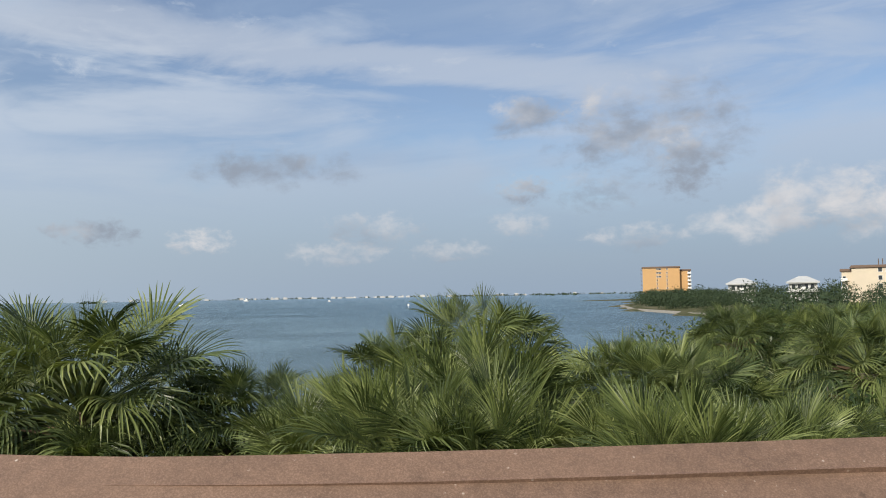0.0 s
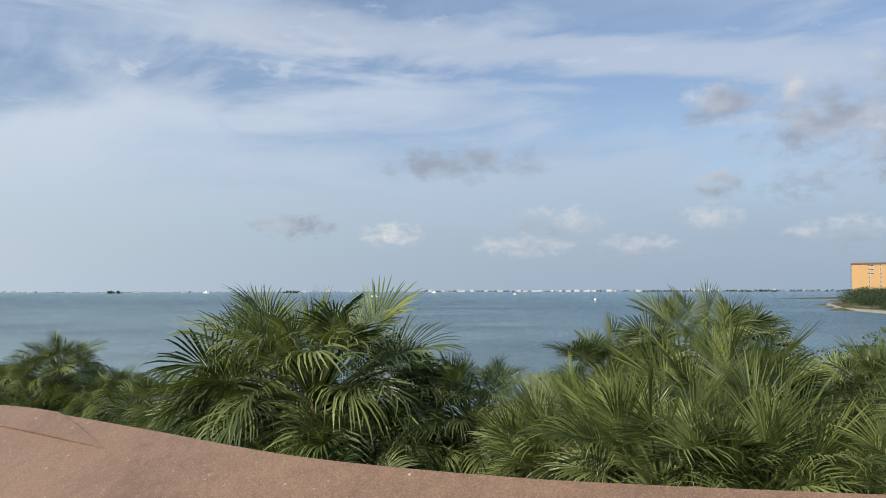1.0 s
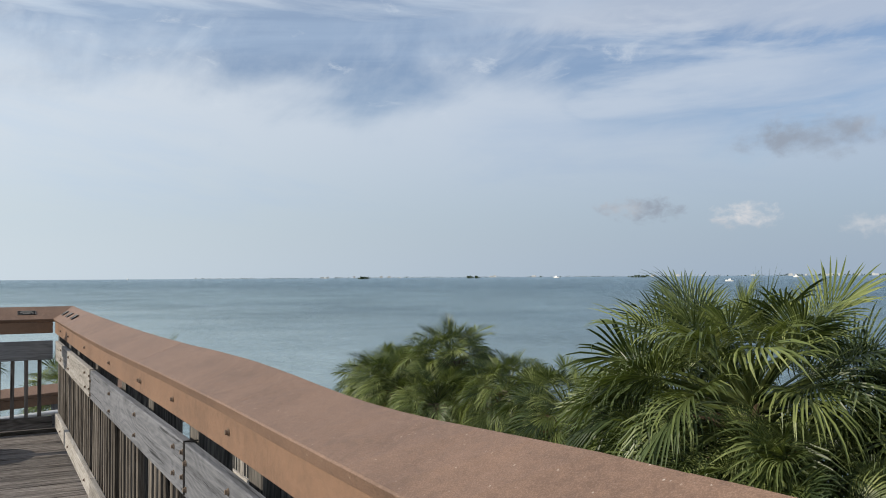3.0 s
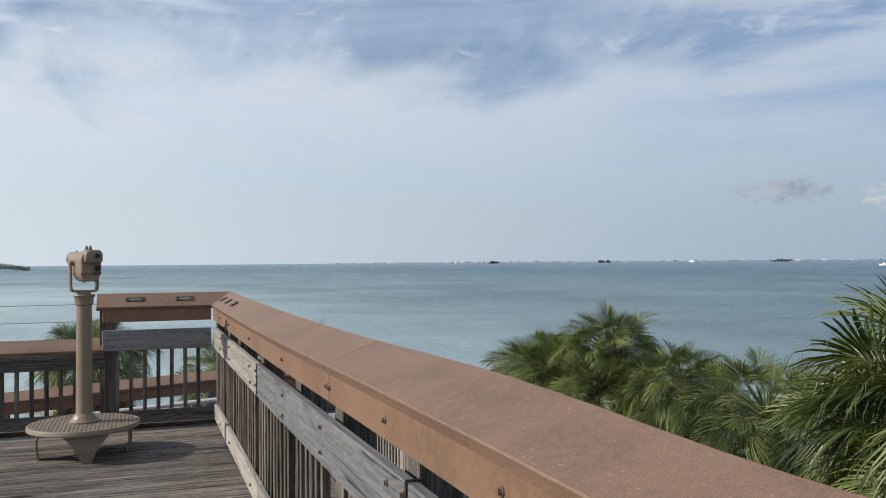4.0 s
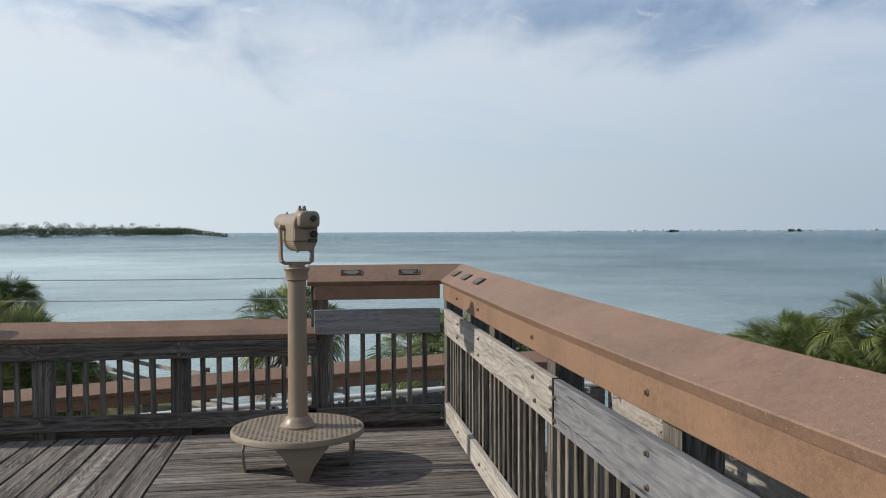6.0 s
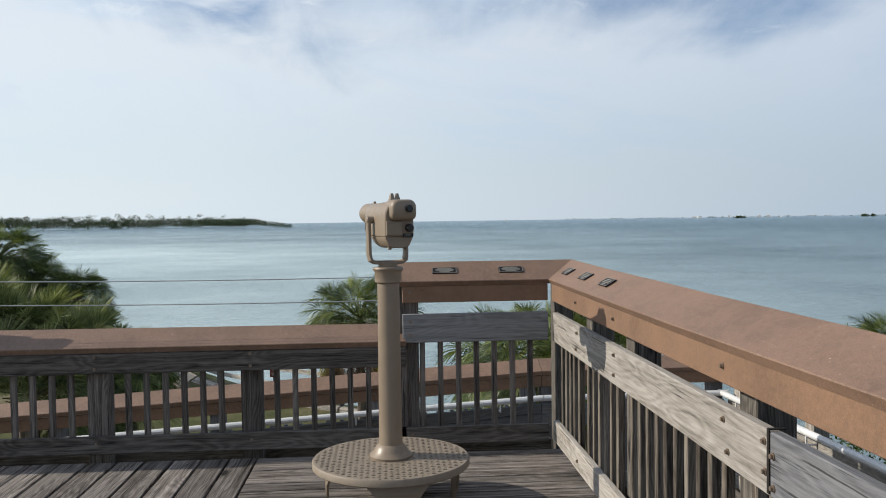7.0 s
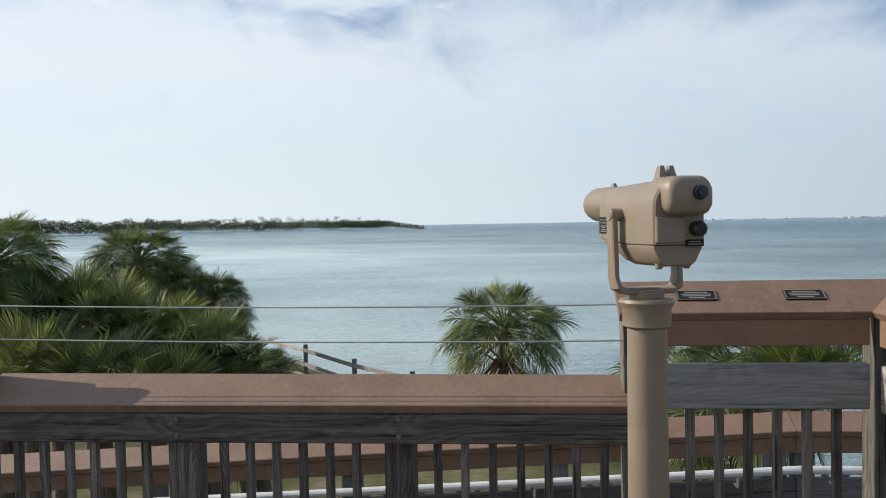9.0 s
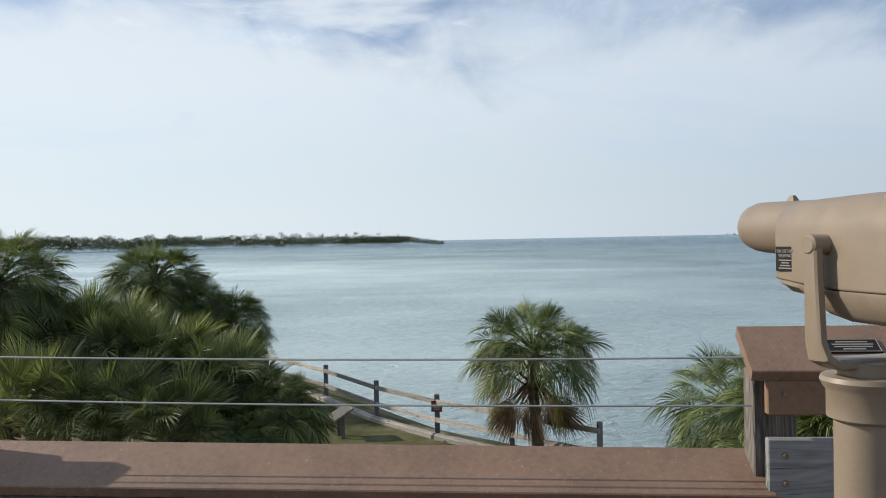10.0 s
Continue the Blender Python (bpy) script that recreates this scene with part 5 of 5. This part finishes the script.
def windows(house, xs, zs, y, w, h, balcony=False):
    for x in xs:
        for z in zs:
            bm = bmesh.new()
            for a, b, c, d in ((-w / 2 - 0.12, -w / 2, 0, h), (w / 2, w / 2 + 0.12, 0, h), (-w / 2 - 0.12, w / 2 + 0.12, -0.15, 0), (-w / 2 - 0.12, w / 2 + 0.12, h, h + 0.12)):
                slab(bm, x + a, x + b, y - 0.12, y + 0.02, z + c, z + d)
            win = part("window", bm, FRAME_WHITE, house)
            bm = bmesh.new()
            slab(bm, x - w / 2, x + w / 2, y - 0.05, y + 0.02, z, z + h)
            part("pane", bm, PANE, win)
            if balcony:
                bm = bmesh.new()
                slab(bm, x - w / 2 - 0.6, x + w / 2 + 0.6, y - 1.5, y - 0.1, z - 0.3, z - 0.1)
                slab(bm, x - w / 2 - 0.6, x + w / 2 + 0.6, y - 1.5, y - 1.42, z - 0.1, z + 0.9)
                part("balcony", bm, FRAME_WHITE, house)


def build_town():
    x, y = bearing(11.35, 620)
    tower = thing("apartment_building", "orange stucco eight-storey apartment tower with brown roof", "apartment building", (x, y, -4.0), "buildings on the point", rz=12)
    block(tower, -14.5, 11.0, 0, 16, 22.2, STUCCO_ORANGE, ROOF_BROWN)
    block(tower, 11.0, 18.5, 4, 18, 20.0, STUCCO_ORANGE, ROOF_BROWN)
    rows = [2.2 + 2.65 * i for i in range(8)]
    windows(tower, (-4.4, 2.4), rows, 0, 0.9, 1.2)
    windows(tower, (-2.6,), rows[5:], 0, 1.8, 1.1)
    windows(tower, (17.6,), rows[:7], 4, 1.3, 1.7, True)
    bm = bmesh.new()
    for z in rows:
        slab(bm, -15.7, -14.5, 1, 4, z - 0.2, z + 0.0)
        slab(bm, -15.7, -15.5, 1, 4, z, z + 0.9)
    part("side_balconies", bm, ROOF_BROWN, tower)
    for yaw, d, w in ((6.55, 400, 11.5), (2.95, 380, 11.0)):
        x, y = bearing(yaw, d)
        villa = thing("house", "white coastal house with a pale hipped metal roof", "house", (x, y, -4.0), "buildings on the point", rz=yaw)
        block(villa, -w / 2, w / 2, 0, 10, 8.3, STUCCO_WHITE, ROOF_GREY, 2.6, 1.0)
        windows(villa, (-3.6, -1.2, 1.2, 3.6), (2.2, 5.6), 0, 1.5, 1.9)
        windows(villa, (0.0,), (5.6,), 0, 0.7, 1.9, True)
        bm = bmesh.new()
        slab(bm, -w / 2 - 0.8, w / 2 + 0.8, -1.6, 0, 4.4, 4.7)
        slab(bm, -w / 2 - 0.8, w / 2 + 0.8, -1.6, 0, 7.9, 8.2)
        part("veranda", bm, STUCCO_WHITE, villa)
    x, y = bearing(-1.6, 350)
    condo = thing("apartment_building", "cream stucco apartment block with brown roof and balconies", "apartment building", (x, y, -6.2), "buildings on the point", rz=-2)
    block(condo, -11.0, 22.0, 0, 14, 15.2, STUCCO_CREAM, ROOF_BROWN)
    block(condo, -14.5, -11.0, 2, 14, 14.0, STUCCO_CREAM, ROOF_BROWN)
    windows(condo, (-13.6,), [3.0 * i + 1.6 for i in range(4)], 2, 1.0, 1.6, True)
    windows(condo, (-1.5, 1.0, 3.5, 12.0, 15.0), [3.0 * i + 1.6 for i in range(5)], 0, 1.3, 1.6)
    bm = bmesh.new()
    for i in range(5):
        tube(bm, [(-2.0 + i * 1.4, 6, 16.0), (-2.0 + i * 1.4, 6, 18.6)], 0.16, 6)
    part("roof_vents", bm, ROOF_BROWN, condo)
    rg = random.Random(9)
    # white houses along the far shore
    for i in range(54):
        yaw = rg.choice((rg.uniform(26, 40), rg.uniform(20, 46), rg.uniform(14, 72)))
        x, y = bearing(yaw, 4080)
        w, h = rg.uniform(9, 22), rg.uniform(4, 9)
        hut = thing("house", "small white house on the far shore", "house", (x, y, SEA), "houses on the far shore", rz=yaw)
        block(hut, -w / 2, w / 2, 0, 8, h + 1, STUCCO_WHITE, ROOF_GREY, 2.0, 0.4)


build_town()


def boat(yaw, d, s, heading):
    x, y = bearing(yaw, d)
    ob = thing("motor_boat", "small white motor boat on the water", "boat", (x, y, SEA), "boats on the bay", rz=heading)
    bm = bmesh.new()
    secs = []
    for yy, w, z in ((-3.2, 1.1, 0.9), (-1, 1.25, 0.95), (1.5, 1.0, 1.1), (3.4, 0.12, 1.4)):
        secs.append([(-w * s, yy * s, z * s), (-w * 0.6 * s, yy * s, -0.3 * s), (w * 0.6 * s, yy * s, -0.3 * s), (w * s, yy * s, z * s)])
    loft(bm, secs)
    part("hull", bm, FRAME_WHITE, ob)
    bm = bmesh.new()
    loft(bm, [[(-0.8 * s, -1.2 * s, 0.9 * s), (0.8 * s, -1.2 * s, 0.9 * s), (0.8 * s, 1.0 * s, 0.9 * s), (-0.8 * s, 1.0 * s, 0.9 * s)], [(-0.65 * s, -1.0 * s, 2.1 * s), (0.65 * s, -1.0 * s, 2.1 * s), (0.65 * s, 0.4 * s, 2.1 * s), (-0.65 * s, 0.4 * s, 2.1 * s)]])
    part("cabin", bm, FRAME_WHITE, ob)


for b in ((43.0, 900, 1.2, 120), (33.6, 1300, 1.1, 60), (39.0, 2200, 2.5, 90), (69.5, 3000, 3.0, 80), (54.0, 2600, 3.0, 110), (82.0, 3200, 2.6, 90), (64.5, 3300, 2.2, 70)):
    boat(*b)


def marker():
    x, y = bearing(28.3, 470)
    ob = thing("channel_marker", "white channel marker pole standing in the water", "channel marker", (x, y, SEA))
    bm = bmesh.new()
    tube(bm, [(0, 0, -1.0), (0, 0, 1.6)], 0.12, 8)
    part("pole", bm, STEEL, ob)
    bm = bmesh.new()
    slab(bm, -0.5, 0.5, -0.05, 0.05, 1.1, 2.1)
    part("day_board", bm, FRAME_WHITE, ob)


marker()
